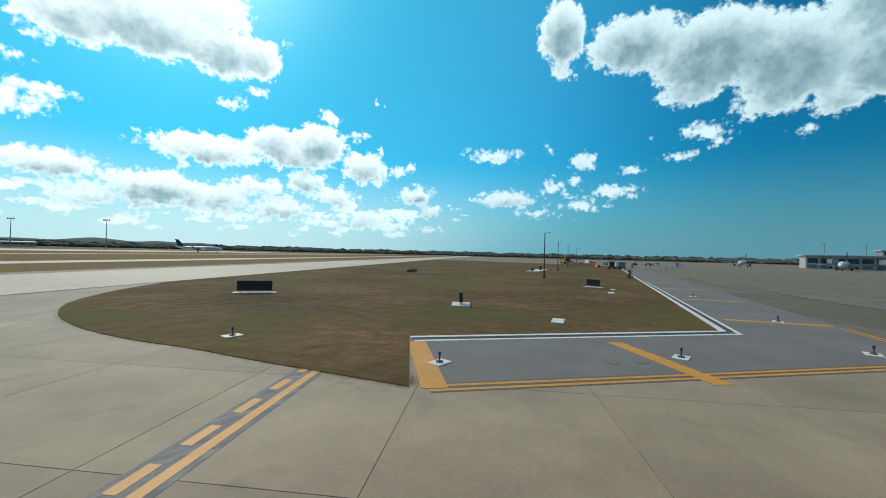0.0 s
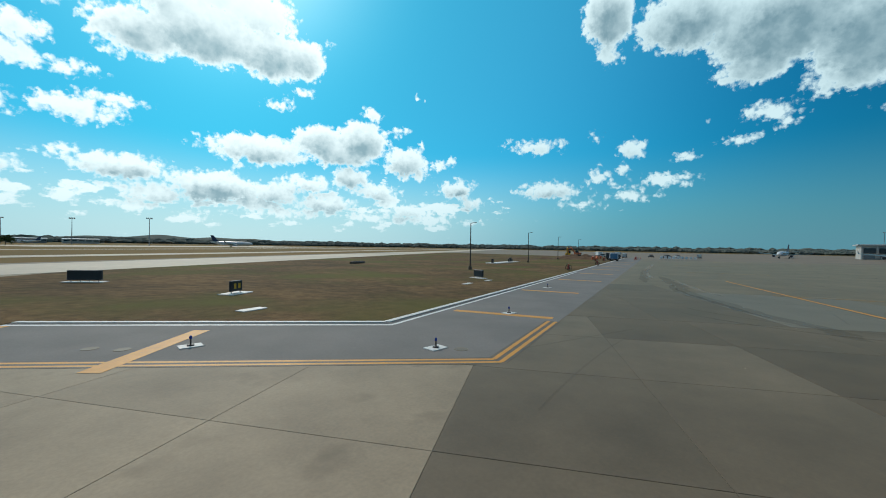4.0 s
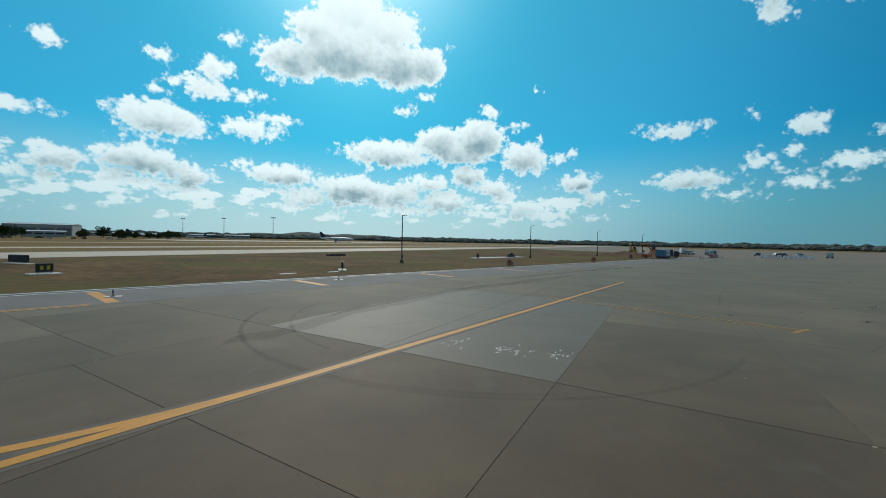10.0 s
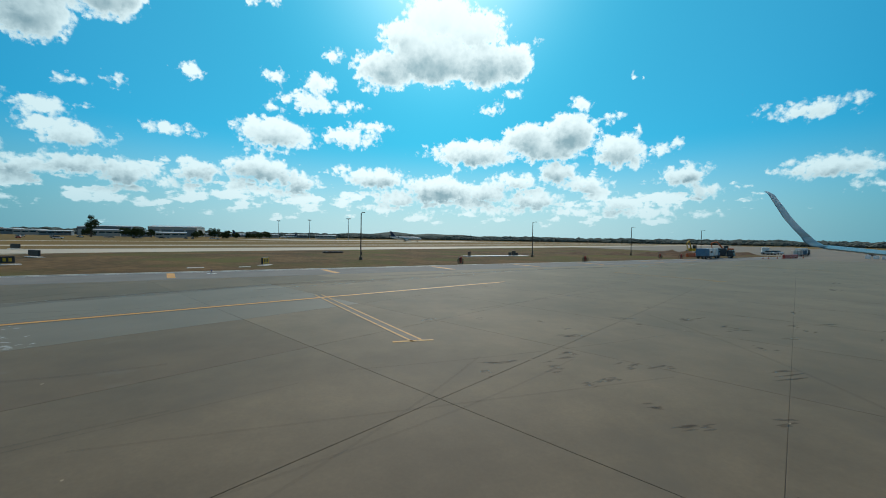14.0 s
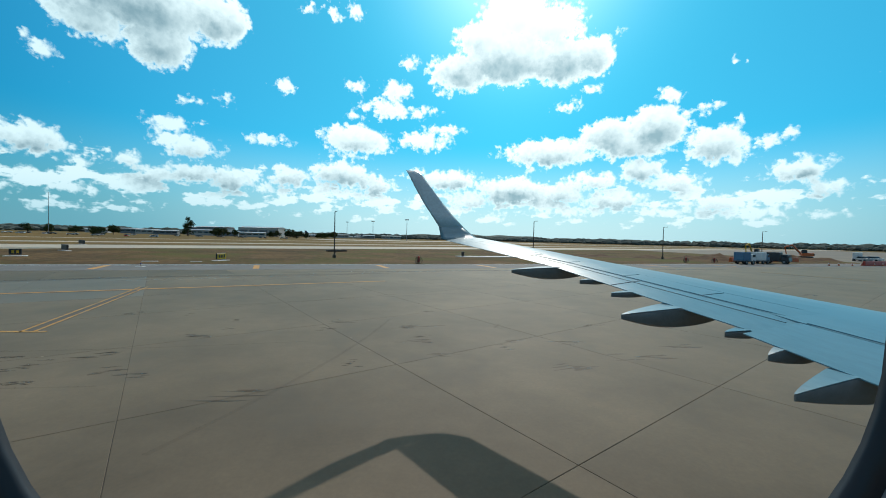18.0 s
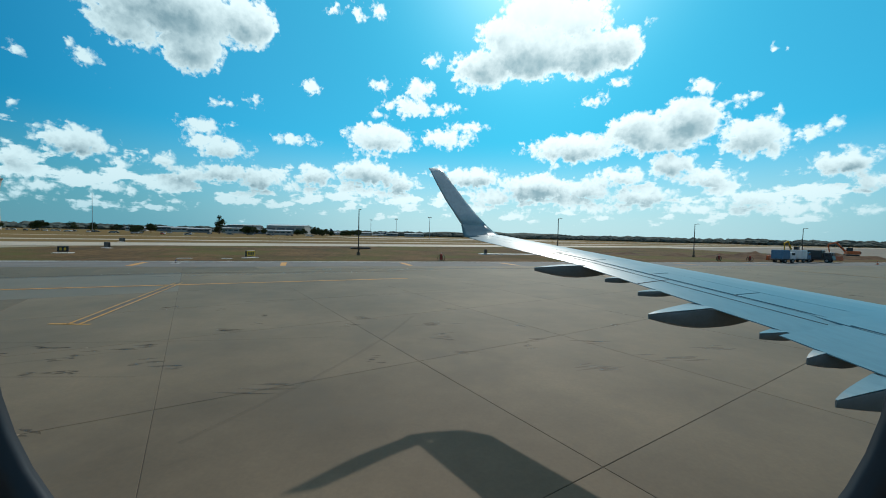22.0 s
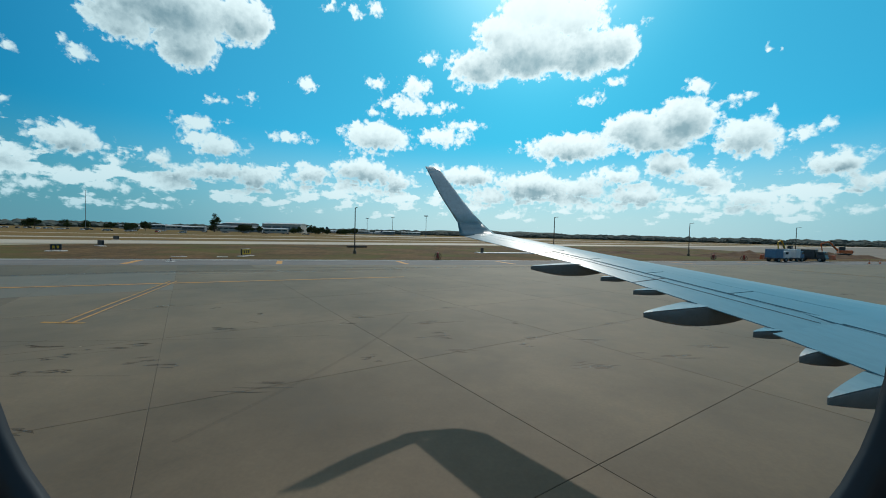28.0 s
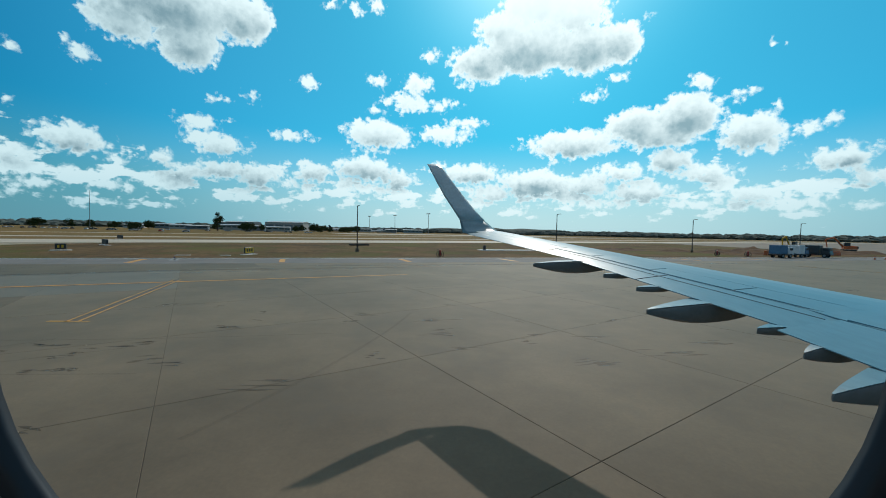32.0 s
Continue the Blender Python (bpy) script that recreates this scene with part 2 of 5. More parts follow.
# ------------------------------------------------------------ materials
def material(name, colour, rough=0.7, metal=0.0, second=None, scale=3.0, fine=40.0, bump=0.0, vary=0.0, spots=None, coords="Object", alpha=1.0, spec=None, stretch=None, mottle=None):
    """A surface of two tones mixed by coarse and fine noise, with relief, spots and a shift from piece to piece."""
    m = bpy.data.materials.new(name)
    m.use_nodes = True
    nt = m.node_tree
    N, L = nt.nodes.new, nt.links.new
    b = nt.nodes["Principled BSDF"]
    b.inputs["Roughness"].default_value, b.inputs["Metallic"].default_value, b.inputs["Alpha"].default_value = rough, metal, alpha
    if spec is not None:
        b.inputs["Specular IOR Level"].default_value = spec
    m.diffuse_color = (*colour, 1)
    tc = N("ShaderNodeTexCoord")
    if coords == "World":
        vec = N("ShaderNodeNewGeometry").outputs["Position"]
    else:
        vec = tc.outputs["Object"]
    if stretch:
        mp = N("ShaderNodeMapping")
        mp.inputs["Scale"].default_value = stretch
        L(vec, mp.inputs["Vector"])
        vec = mp.outputs[0]

    def noise_at(s, d=4.0, r=0.55):
        n = N("ShaderNodeTexNoise")
        n.inputs["Scale"].default_value, n.inputs["Detail"].default_value, n.inputs["Roughness"].default_value = s, d, r
        L(vec, n.inputs["Vector"])
        return n.outputs["Fac"]

    def mapped(v, lo, hi, a, c):
        n = N("ShaderNodeMapRange")
        L(v, n.inputs[0])
        for i, x in zip((1, 2, 3, 4), (lo, hi, a, c)):
            n.inputs[i].default_value = x
        return n.outputs[0]

    def mixed(f, a, c, kind="MIX"):
        n = N("ShaderNodeMix")
        n.data_type, n.blend_type = "RGBA", kind
        for sock, v in ((n.inputs[0], f), (n.inputs[6], a), (n.inputs[7], c)):
            if isinstance(v, (int, float)):
                sock.default_value = v
            elif isinstance(v, tuple):
                sock.default_value = (*v, 1)
            else:
                L(v, sock)
        return n.outputs[2]

    second = second or tuple(c * 0.82 for c in colour)
    col = mixed(mapped(noise_at(scale), 0.35, 0.65, 0, 1), colour, second)
    grain = noise_at(fine, 5.0, 0.65)
    g = mapped(grain, 0.25, 0.75, 0.86, 1.14)
    gc = N("ShaderNodeCombineColor")
    for i in range(3):
        L(g, gc.inputs[i])
    col = mixed(1.0, col, gc.outputs[0], "MULTIPLY")
    if mottle:
        mv = mapped(noise_at(mottle[0], 6.0, 0.7), 0.3, 0.7, 1 - mottle[1], 1 + mottle[1])
        mc = N("ShaderNodeCombineColor")
        for i in range(3):
            L(mv, mc.inputs[i])
        col = mixed(1.0, col, mc.outputs[0], "MULTIPLY")
    if spots:
        tone, s, lo, hi = spots
        col = mixed(mapped(noise_at(s, 3.0, 0.6), lo, hi, 0, 0.85), col, tone)
    if vary:
        oi = N("ShaderNodeObjectInfo")
        v = mapped(oi.outputs["Random"], 0, 1, 1 - vary, 1 + vary)
        vc = N("ShaderNodeCombineColor")
        for i in range(3):
            L(v, vc.inputs[i])
        col = mixed(1.0, col, vc.outputs[0], "MULTIPLY")
    L(col, b.inputs["Base Color"])
    L(mapped(grain, 0.3, 0.7, max(rough - 0.04, 0.02), min(rough + 0.04, 1)), b.inputs["Roughness"])
    if bump:
        bp = N("ShaderNodeBump")
        bp.inputs["Strength"].default_value, bp.inputs["Distance"].default_value = 0.6, bump
        L(grain, bp.inputs["Height"])
        L(bp.outputs[0], b.inputs["Normal"])
    return m


CONCRETE = material("concrete", (0.118, 0.083, 0.049), 0.72, second=(0.090, 0.064, 0.039), scale=0.22, fine=13.0, vary=0.13, spots=((0.13, 0.105, 0.08), 0.5, 0.62, 0.8), coords="World", mottle=(0.3, 0.2))
CONCRETE_EAST = material("bleached_concrete", (0.158, 0.117, 0.072), 0.72, second=(0.122, 0.091, 0.057), scale=0.16, fine=13.0, vary=0.07, spots=((0.10, 0.08, 0.056), 0.35, 0.55, 0.78), coords="World", mottle=(0.22, 0.26))
CONCRETE_PALE = material("pale_concrete", (0.150, 0.122, 0.088), 0.6, second=(0.120, 0.098, 0.070), scale=0.3, fine=13.0, vary=0.08, coords="World")
# stronger sun is put into this base colour, beyond paler taxiway concrete
CONCRETE_TAXI_LIT = material("taxiway_concrete", (0.325, 0.252, 0.168), 0.72, second=(0.270, 0.209, 0.140), scale=0.22, fine=13.0, vary=0.12, spots=((0.15, 0.112, 0.072), 0.5, 0.6, 0.8), coords="World", mottle=(0.3, 0.2))
# half of that sunlight is left in this colour
CONCRETE_HALF_LIT = material("worn_concrete", (0.140, 0.106, 0.068), 0.72, second=(0.112, 0.085, 0.055), scale=0.22, fine=13.0, vary=0.12, spots=((0.13, 0.098, 0.065), 0.5, 0.62, 0.8), coords="World", mottle=(0.3, 0.2))
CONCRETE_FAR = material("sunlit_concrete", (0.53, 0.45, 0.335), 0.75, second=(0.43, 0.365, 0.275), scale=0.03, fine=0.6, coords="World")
for m in (CONCRETE, CONCRETE_EAST, CONCRETE_PALE, CONCRETE_HALF_LIT, CONCRETE_TAXI_LIT):      # tan sheen stands in for window veil and gloss at grazing angles
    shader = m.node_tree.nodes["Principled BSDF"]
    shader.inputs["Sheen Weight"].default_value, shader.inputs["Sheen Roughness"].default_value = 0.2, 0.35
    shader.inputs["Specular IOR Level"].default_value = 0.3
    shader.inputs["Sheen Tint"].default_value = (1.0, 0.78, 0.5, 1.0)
JOINT = material("joint_filler", (0.06, 0.048, 0.034), 0.9, scale=1.0, coords="World")
APRON_FAR = material("weathered_concrete", (0.205, 0.158, 0.108), 0.78, second=(0.165, 0.129, 0.09), scale=0.05, fine=1.2, coords="World")
ASPHALT = material("grey_asphalt", (0.18, 0.165, 0.15), 0.85, second=(0.145, 0.135, 0.122), scale=0.3, fine=12.0, bump=0.004, coords="World")
WHITE_PAINT = material("white_paint", (0.72, 0.70, 0.66), 0.6, second=(0.58, 0.56, 0.52), scale=1.5, fine=20, coords="World")
YELLOW_PAINT = material("yellow_paint", (0.64, 0.275, 0.016), 0.6, second=(0.54, 0.24, 0.022), scale=1.6, fine=18, spots=((0.28, 0.22, 0.13), 3.0, 0.66, 0.8), coords="World")
WORN_YELLOW = material("worn_yellow_paint", (0.58, 0.28, 0.035), 0.65, second=(0.42, 0.23, 0.05), scale=2.0, fine=18, spots=((0.18, 0.13, 0.07), 3.0, 0.5, 0.7), coords="World")
WORN_DARK = material("worn_dark_paint", (0.09, 0.075, 0.055), 0.7, second=(0.13, 0.10, 0.065), scale=1.5, fine=12, coords="World")
BLACK_PAINT = material("black_paint", (0.07, 0.07, 0.07), 0.7, second=(0.15, 0.145, 0.135), scale=2.2, fine=14, spots=((0.27, 0.265, 0.25), 1.6, 0.5, 0.75), coords="World", stretch=(1, 2.2, 1))
GRASS = material("dry_grass", (0.162, 0.098, 0.042), 0.95, second=(0.080, 0.053, 0.025), scale=0.11, fine=5.0, bump=0.06, spots=((0.112, 0.106, 0.025), 0.055, 0.47, 0.64), coords="World", spec=0.1, mottle=(0.9, 0.45))
BLADES = material("grass_blades", (0.22, 0.135, 0.055), 0.9, second=(0.10, 0.075, 0.025), scale=0.15, fine=3, coords="World", spec=0.1)
EARTH = material("bare_earth", (0.16, 0.10, 0.06), 0.95, second=(0.11, 0.07, 0.045), scale=0.4, fine=4, bump=0.03, coords="World", spec=0.1)
FIELD = material("far_field", (0.21, 0.13, 0.042), 0.95, second=(0.15, 0.105, 0.035), scale=0.012, fine=0.2, coords="World", spec=0.1)
# distance haze is mixed into this green, paler and bluer than leaves
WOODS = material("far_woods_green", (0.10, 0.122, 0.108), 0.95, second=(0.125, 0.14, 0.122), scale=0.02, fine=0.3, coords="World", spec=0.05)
LEAF = material("leaf", (0.035, 0.055, 0.018), 0.8, second=(0.06, 0.075, 0.025), scale=0.5, fine=4, coords="World", spec=0.2)
BARK = material("bark", (0.10, 0.075, 0.055), 0.9, scale=2, fine=20, bump=0.01)
WING_GREY = material("wing_grey_paint", (0.165, 0.295, 0.345), 0.33, second=(0.14, 0.265, 0.315), scale=0.7, fine=14, stretch=(1, 0.25, 1))
BARE_METAL = material("bare_aluminium", (0.78, 0.79, 0.80), 0.26, metal=0.9, second=(0.68, 0.69, 0.70), scale=1.2, fine=16, stretch=(1, 0.2, 1))
# grey of the fairing hulls, with the shade on their sides put in
FAIRING_SHADED = material("fairing_grey", (0.20, 0.205, 0.20), 0.5, scale=0.9, fine=14)
WINGLET_GREY = material("winglet_grey", (0.56, 0.66, 0.69), 0.38, second=(0.50, 0.60, 0.63), scale=0.8, fine=12)
GAP = material("panel_gap", (0.05, 0.052, 0.055), 0.8)
SEAM = material("panel_seam_filler", (0.10, 0.14, 0.155), 0.7)
RUBBER = material("tyre_rubber", (0.025, 0.025, 0.025), 0.85, fine=30, bump=0.002)
STEEL = material("galvanised_steel", (0.30, 0.31, 0.32), 0.5, metal=0.6, fine=25)
DARK_STEEL = material("dark_painted_steel", (0.075, 0.062, 0.052), 0.6, fine=25)
SIGN_BLACK = material("sign_black", (0.028, 0.03, 0.034), 0.5, fine=20)
SIGN_YELLOW = material("sign_yellow", (0.75, 0.45, 0.03), 0.5, fine=20)
SIGN_RED = material("sign_red", (0.45, 0.05, 0.03), 0.5, fine=20)
LAMP_BLUE = material("blue_glass_lens", (0.03, 0.06, 0.30), 0.2)
LAMP_WHITE = material("white_lamp_housing", (0.62, 0.62, 0.60), 0.4)
WHITE_BODY = material("white_vehicle_paint", (0.74, 0.75, 0.75), 0.3, second=(0.68, 0.69, 0.69))
BLUE_BODY = material("blue_vehicle_paint", (0.08, 0.20, 0.34), 0.35)
DARK_BODY = material("dark_vehicle_paint", (0.05, 0.055, 0.06), 0.35)
RED_BODY = material("red_vehicle_paint", (0.50, 0.06, 0.035), 0.4)
ORANGE = material("orange_plastic", (0.65, 0.15, 0.04), 0.5)
SILVER_BODY = material("silver_vehicle_paint", (0.45, 0.46, 0.47), 0.35, metal=0.3)
WINDOW_DARK = material("dark_glazing", (0.03, 0.045, 0.055), 0.12)
WALL_PALE = material("pale_wall_panel", (0.50, 0.48, 0.44), 0.7, second=(0.44, 0.42, 0.39), scale=0.2, fine=2)
WALL_GREY = material("grey_wall_panel", (0.22, 0.24, 0.25), 0.6, second=(0.18, 0.2, 0.21), scale=0.2, fine=2)
ROOF_PALE = material("pale_metal_roof", (0.55, 0.55, 0.53), 0.45, second=(0.48, 0.48, 0.47), scale=0.2, fine=2)
TOWER_CONC = material("tower_concrete", (0.52, 0.49, 0.44), 0.8, second=(0.46, 0.43, 0.39), scale=0.1, fine=1.5)
TAIL_BLUE = material("tail_dark_blue", (0.02, 0.035, 0.09), 0.35)


# ------------------------------------------------------------ mesh helpers
def part(name, bm, mat, parent=None, label="", smooth=False):
    """Link a bmesh as one mesh object, under parent if given."""
    me = bpy.data.meshes.new(name)
    bm.normal_update()
    bm.to_mesh(me)
    bm.free()
    me.materials.append(mat)
    if smooth:
        me.polygons.foreach_set("use_smooth", [True] * len(me.polygons))
    ob = new(name, me)
    if parent:
        ob.parent = parent
    if label:
        ob["label"] = label
    return ob


def empty(name, m=None):
    ob = new(name)
    ob.empty_display_size = 0.3
    if m is not None:
        ob.matrix_basis = m
    return ob


def box(bm, c, s, m=None, bevel=0.0):
    """A box of size s about c, its edges bevelled, added to bm."""
    vs = bmesh.ops.create_cube(bm, size=1)["verts"]
    for v in vs:
        v.co = Vector((v.co.x * s[0] + c[0], v.co.y * s[1] + c[1], v.co.z * s[2] + c[2]))
    if bevel:
        es = list({e for v in vs for e in v.link_edges})
        vs = list({v for f in bmesh.ops.bevel(bm, geom=es, offset=bevel, segments=1, affect="EDGES")["faces"] for v in f.verts} | {v for v in vs if v.is_valid})
    if m is not None:
        for v in vs:
            v.co = m @ v.co
    return vs


def tube(bm, a, b, r1, r2=None, n=12):
    """A tapered round bar from a to b."""
    a, b = Vector(a), Vector(b)
    d = b - a
    r2 = r1 if r2 is None else r2
    rot = d.to_track_quat("Z", "Y").to_matrix().to_4x4()
    vs = bmesh.ops.create_cone(bm, cap_ends=True, segments=n, radius1=r1, radius2=max(r2, 1e-4), depth=d.length)["verts"]
    m = Matrix.Translation((a + b) / 2) @ rot
    for v in vs:
        v.co = m @ v.co
    return vs


def ball(bm, c, r, squash=(1, 1, 1), n=2):
    vs = bmesh.ops.create_icosphere(bm, subdivisions=n, radius=r)["verts"]
    for v in vs:
        v.co = Vector((v.co.x * squash[0] + c[0], v.co.y * squash[1] + c[1], v.co.z * squash[2] + c[2]))
    return vs


def prism(bm, pts, z0, z1):
    """An upright prism on a plan outline (counter-clockwise)."""
    lo = [bm.verts.new((x, y, z0)) for x, y in pts]
    hi = [bm.verts.new((x, y, z1)) for x, y in pts]
    bm.faces.new(hi)
    bm.faces.new(lo[::-1])
    for i in range(len(pts)):
        j = (i + 1) % len(pts)
        bm.faces.new((lo[i], lo[j], hi[j], hi[i]))


def sheet(name, pts, z0, z1, mat, label="", category="ground"):
    bm = bmesh.new()
    prism(bm, pts, z0, z1)
    bmesh.ops.recalc_face_normals(bm, faces=bm.faces)
    ob = part(name, bm, mat)
    return tagged(ob, label, category, kind="structure")


def ribbon(bm, pts, width, z0, z1):
    """A flat band of the given width along plan points."""
    left, right = [], []
    for i, p in enumerate(pts):
        a, b = Vector(pts[max(i - 1, 0)]), Vector(pts[min(i + 1, len(pts) - 1)])
        d = (b - a).normalized()
        n = Vector((-d.y, d.x)) * width / 2
        left.append(Vector(p) + n)
        right.append(Vector(p) - n)
    for i in range(len(pts) - 1):
        prism(bm, [right[i], right[i + 1], left[i + 1], left[i]], z0, z1)


# ------------------------------------------------------------ ground
JT = radians(33.5)                       # heading of the slab joints, taxiways and runway
U, V = Vector((math.cos(JT), math.sin(JT))), Vector((-math.sin(JT), math.cos(JT)))


def uv(u, v):
    p = U * u + V * v
    return (p.x, p.y)


W0, W1 = Vector((12.12, 11.99)), Vector((24.8, 1.85))        # corners of the grass island
EDGE = Vector((math.cos(radians(17.4)), math.sin(radians(17.4))))
W2 = W1 + EDGE * 172
N1 = Vector((W1.y - W0.y, W0.x - W1.x)).normalized()      # away from the grass, towards the apron
N2 = Vector((EDGE.y, -EDGE.x))
SH = 6.8                                                  # width of the asphalt shoulder

tagged(sheet("ground", [(-4800, -4800), (4800, -4800), (4800, 4800), (-4800, 4800)], -1.0, -0.06, FIELD), "dry brown and green airfield grassland", "ground")
sheet("apron_base", [uv(-90, -420), uv(700, -420), uv(520, -20), uv(245, -20), uv(245, 60), uv(-90, 60)], -0.5, 0.0, APRON_FAR, "weathered grey-brown concrete airport apron", "apron")
ISLAND = [(7.6, 7.5), (7.2, 8.7), (6.7, 10.2), (5.9, 12.6), (4.9, 16.0), (3.7, 19.3), (2.7, 23.8), (2.6, 29.3), (4.2, 35.5), (9.2, 44.0), (17.5, 53.0), (30.0, 62.5)]
ISLAND_FAR = [uv(75, 33.4), uv(245, 33.4), tuple(W2)]


def smooth_line(pts, n):
    """Points along a Catmull-Rom curve through pts."""
    out = []
    for i in range(len(pts) - 1):
        p0, p1, p2, p3 = (Vector(pts[max(min(k, len(pts) - 1), 0)]) for k in (i - 1, i, i + 1, i + 2))
        for j in range(n):
            t = j / n
            out.append(tuple(0.5 * (2 * p1 + (p2 - p0) * t + (2 * p0 - 5 * p1 + 4 * p2 - p3) * t * t + (3 * p1 - p0 - 3 * p2 + p3) * t ** 3)))
    return out + [tuple(pts[-1])]


bank = smooth_line(ISLAND, 4)
sheet("grass_island", [tuple(W1), tuple(W2)] + ISLAND_FAR[:2][::-1] + bank[::-1] + [tuple(W0)], -0.3, 0.035, GRASS, "dry brown grass infield with green patches", "grass")

# asphalt shoulder along the two straight sides of the grass
SH2 = 7.3                                                 # its width beside the apron
S0, S1, S2 = W0 + N1 * SH + (W0 - W1).normalized() * 0.2, None, W2 + N2 * SH2
d1, d2 = (W1 - W0).normalized(), EDGE
den = d1.x * d2.y - d1.y * d2.x
gap_v = (W1 + N2 * SH2) - (W0 + N1 * SH)
S1 = (W0 + N1 * SH) + d1 * ((gap_v.x * d2.y - gap_v.y * d2.x) / den)
sheet("shoulder", [tuple(W0), tuple(S0), tuple(S1), tuple(W1)], -0.3, 0.016, ASPHALT, "dark grey asphalt taxiway shoulder", "road")
sheet("shoulder_east", [tuple(W1), tuple(S1), tuple(S2), tuple(W2)], -0.3, 0.0163, ASPHALT, "dark grey asphalt apron shoulder", "road")


def edging(name, a, b, off, width, mat, label, z=0.03):
    d = (b - a).normalized()
    n = Vector((d.y, -d.x)) * off
    bm = bmesh.new()
    ribbon(bm, [a + n, b + n], width, -0.1, z)
    return tagged(part(name, bm, mat), label, "kerb", kind="structure")


edging("kerb_1", W0, W1 + d1 * 0.1, 0.17, 0.3, WHITE_PAINT, "white painted concrete edge strip beside the grass", 0.05)
edging("kerb_2", W0 + d1 * 0.1, W1 + d1 * 0.5, 0.8, 0.24, WHITE_PAINT, "white painted line along the drain channel", 0.021)
edging("drain_channel", W0 + d1 * 0.1, W1 + d1 * 0.3, 0.49, 0.34, GAP, "dark narrow drain channel", 0.018)
edging("kerb_3", W1, W2, 0.17, 0.32, WHITE_PAINT, "white painted concrete edge strip beside the grass", 0.05)
edging("kerb_4", W1 - EDGE * 0.3, W1 + EDGE * 48, 0.8, 0.2, WHITE_PAINT, "white painted line along the drain channel", 0.021)
edging("drain_channel_east", W1, W1 + EDGE * 48, 0.49, 0.3, GAP, "dark narrow drain channel", 0.018)

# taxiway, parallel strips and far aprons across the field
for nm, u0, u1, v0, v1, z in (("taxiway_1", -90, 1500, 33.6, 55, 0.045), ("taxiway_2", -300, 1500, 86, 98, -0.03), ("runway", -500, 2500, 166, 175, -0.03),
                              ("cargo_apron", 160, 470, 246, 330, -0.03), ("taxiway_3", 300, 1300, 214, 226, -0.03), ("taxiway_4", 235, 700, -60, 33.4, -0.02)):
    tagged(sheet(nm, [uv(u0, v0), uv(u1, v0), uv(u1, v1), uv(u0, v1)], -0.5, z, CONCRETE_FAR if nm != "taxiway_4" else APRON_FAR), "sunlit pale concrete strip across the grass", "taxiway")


# ------------------------------------------------------------ paint on the pavement
def marking(name, strips, mat, label, z=0.019):
    bm = bmesh.new()
    for pts, width in strips:
        ribbon(bm, [Vector(p) for p in pts], width, z - 0.006, z)
    return tagged(part(name, bm, mat), label, "marking", kind="structure")


edge_in = [S0 - N1 * 0.45, S1 - (N1 + N2) * 0.26, S1 + EDGE * 8 - N2 * 0.45]
edge_out = [S0 - N1 * 0.1, S1 - (N1 + N2) * 0.058, S1 + EDGE * 8 - N2 * 0.1]
edge_mid = [S0 - N1 * 0.275, S1 - (N1 + N2) * 0.16, S1 + EDGE * 8 - N2 * 0.275]
marking("edge_line_border", [(edge_mid[:2], 0.72)], WORN_DARK, "dark painted ground of the edge line", 0.0178)
marking("edge_line_border", [(edge_mid[1:], 0.72)], WORN_DARK, "dark painted ground of the edge line", 0.0176)
for e in (edge_in, edge_out):
    marking("edge_line", [(e[:2], 0.16), (e[1:], 0.16)], YELLOW_PAINT, "yellow painted double edge line")
BARS = [((11.65, 11.1), (8.0, 6.9), 0.75), ((17.8, 5.05), (14.2, 0.9), 0.66), ((29.9, 2.0), (32.2, -3.0), 0.6), ((42.4, 6.0), (44.2, 1.6), 0.6), ((55.9, 10.0), (57.6, 5.6), 0.6),
        ((69.4, 14.2), (71.1, 9.8), 0.6), ((83.0, 18.5), (84.7, 14.1), 0.6), ((96.6, 22.8), (98.3, 18.4), 0.6), ((113.0, 27.8), (114.8, 23.5), 0.6), ((128.0, 32.4), (129.8, 28.1), 0.6)]
for a, b, w in BARS:
    marking("shoulder_bar", [((a, b), w)], YELLOW_PAINT, "broad yellow painted bar across the shoulder", 0.022)
LEAD = [(72.0, -3.6), (39.3, -19.2)]
BEND = smooth_line([(39.3, -19.2), (37.6, -19.85), (36.0, -20.3), (34.8, -20.5), (33.4, -20.5), (31.0, -20.2), (27.5, -19.2), (23.5, -17.5), (19.0, -15.0)], 4)
FORK = [(39.3, -19.2), (36.4, -20.55), (34.9, -21.25), (31.0, -23.1), (24.0, -26.5), (10.0, -33.3)]
for nm, line in (("lead_line", LEAD), ("lead_line_bend", BEND), ("lead_line_fork", FORK)):
    marking("line_border", [(line, 0.62)], WORN_DARK, "black painted border of a taxi line", 0.0172 if nm == "lead_line" else 0.0166 if nm == "lead_line_bend" else 0.016)
for k, line in enumerate((LEAD, BEND, FORK)):
    marking("taxi_line", [(line, 0.28)], YELLOW_PAINT, "yellow painted taxiway centre line", 0.0205 + 0.0012 * k)
HOLD_A, HOLD_B = Vector((-3.0, 4.0)), Vector((7.35, 11.0))
hd = (HOLD_B - HOLD_A).normalized()
hn = Vector((-hd.y, hd.x))
marking("holding_border", [((HOLD_A + hn * 0.2, HOLD_B + hn * 0.2), 0.95)], BLACK_PAINT, "black painted ground of the holding line", 0.0172)
marking("holding_line", [((HOLD_A, HOLD_B), 0.24)], YELLOW_PAINT, "solid yellow painted line", 0.021)
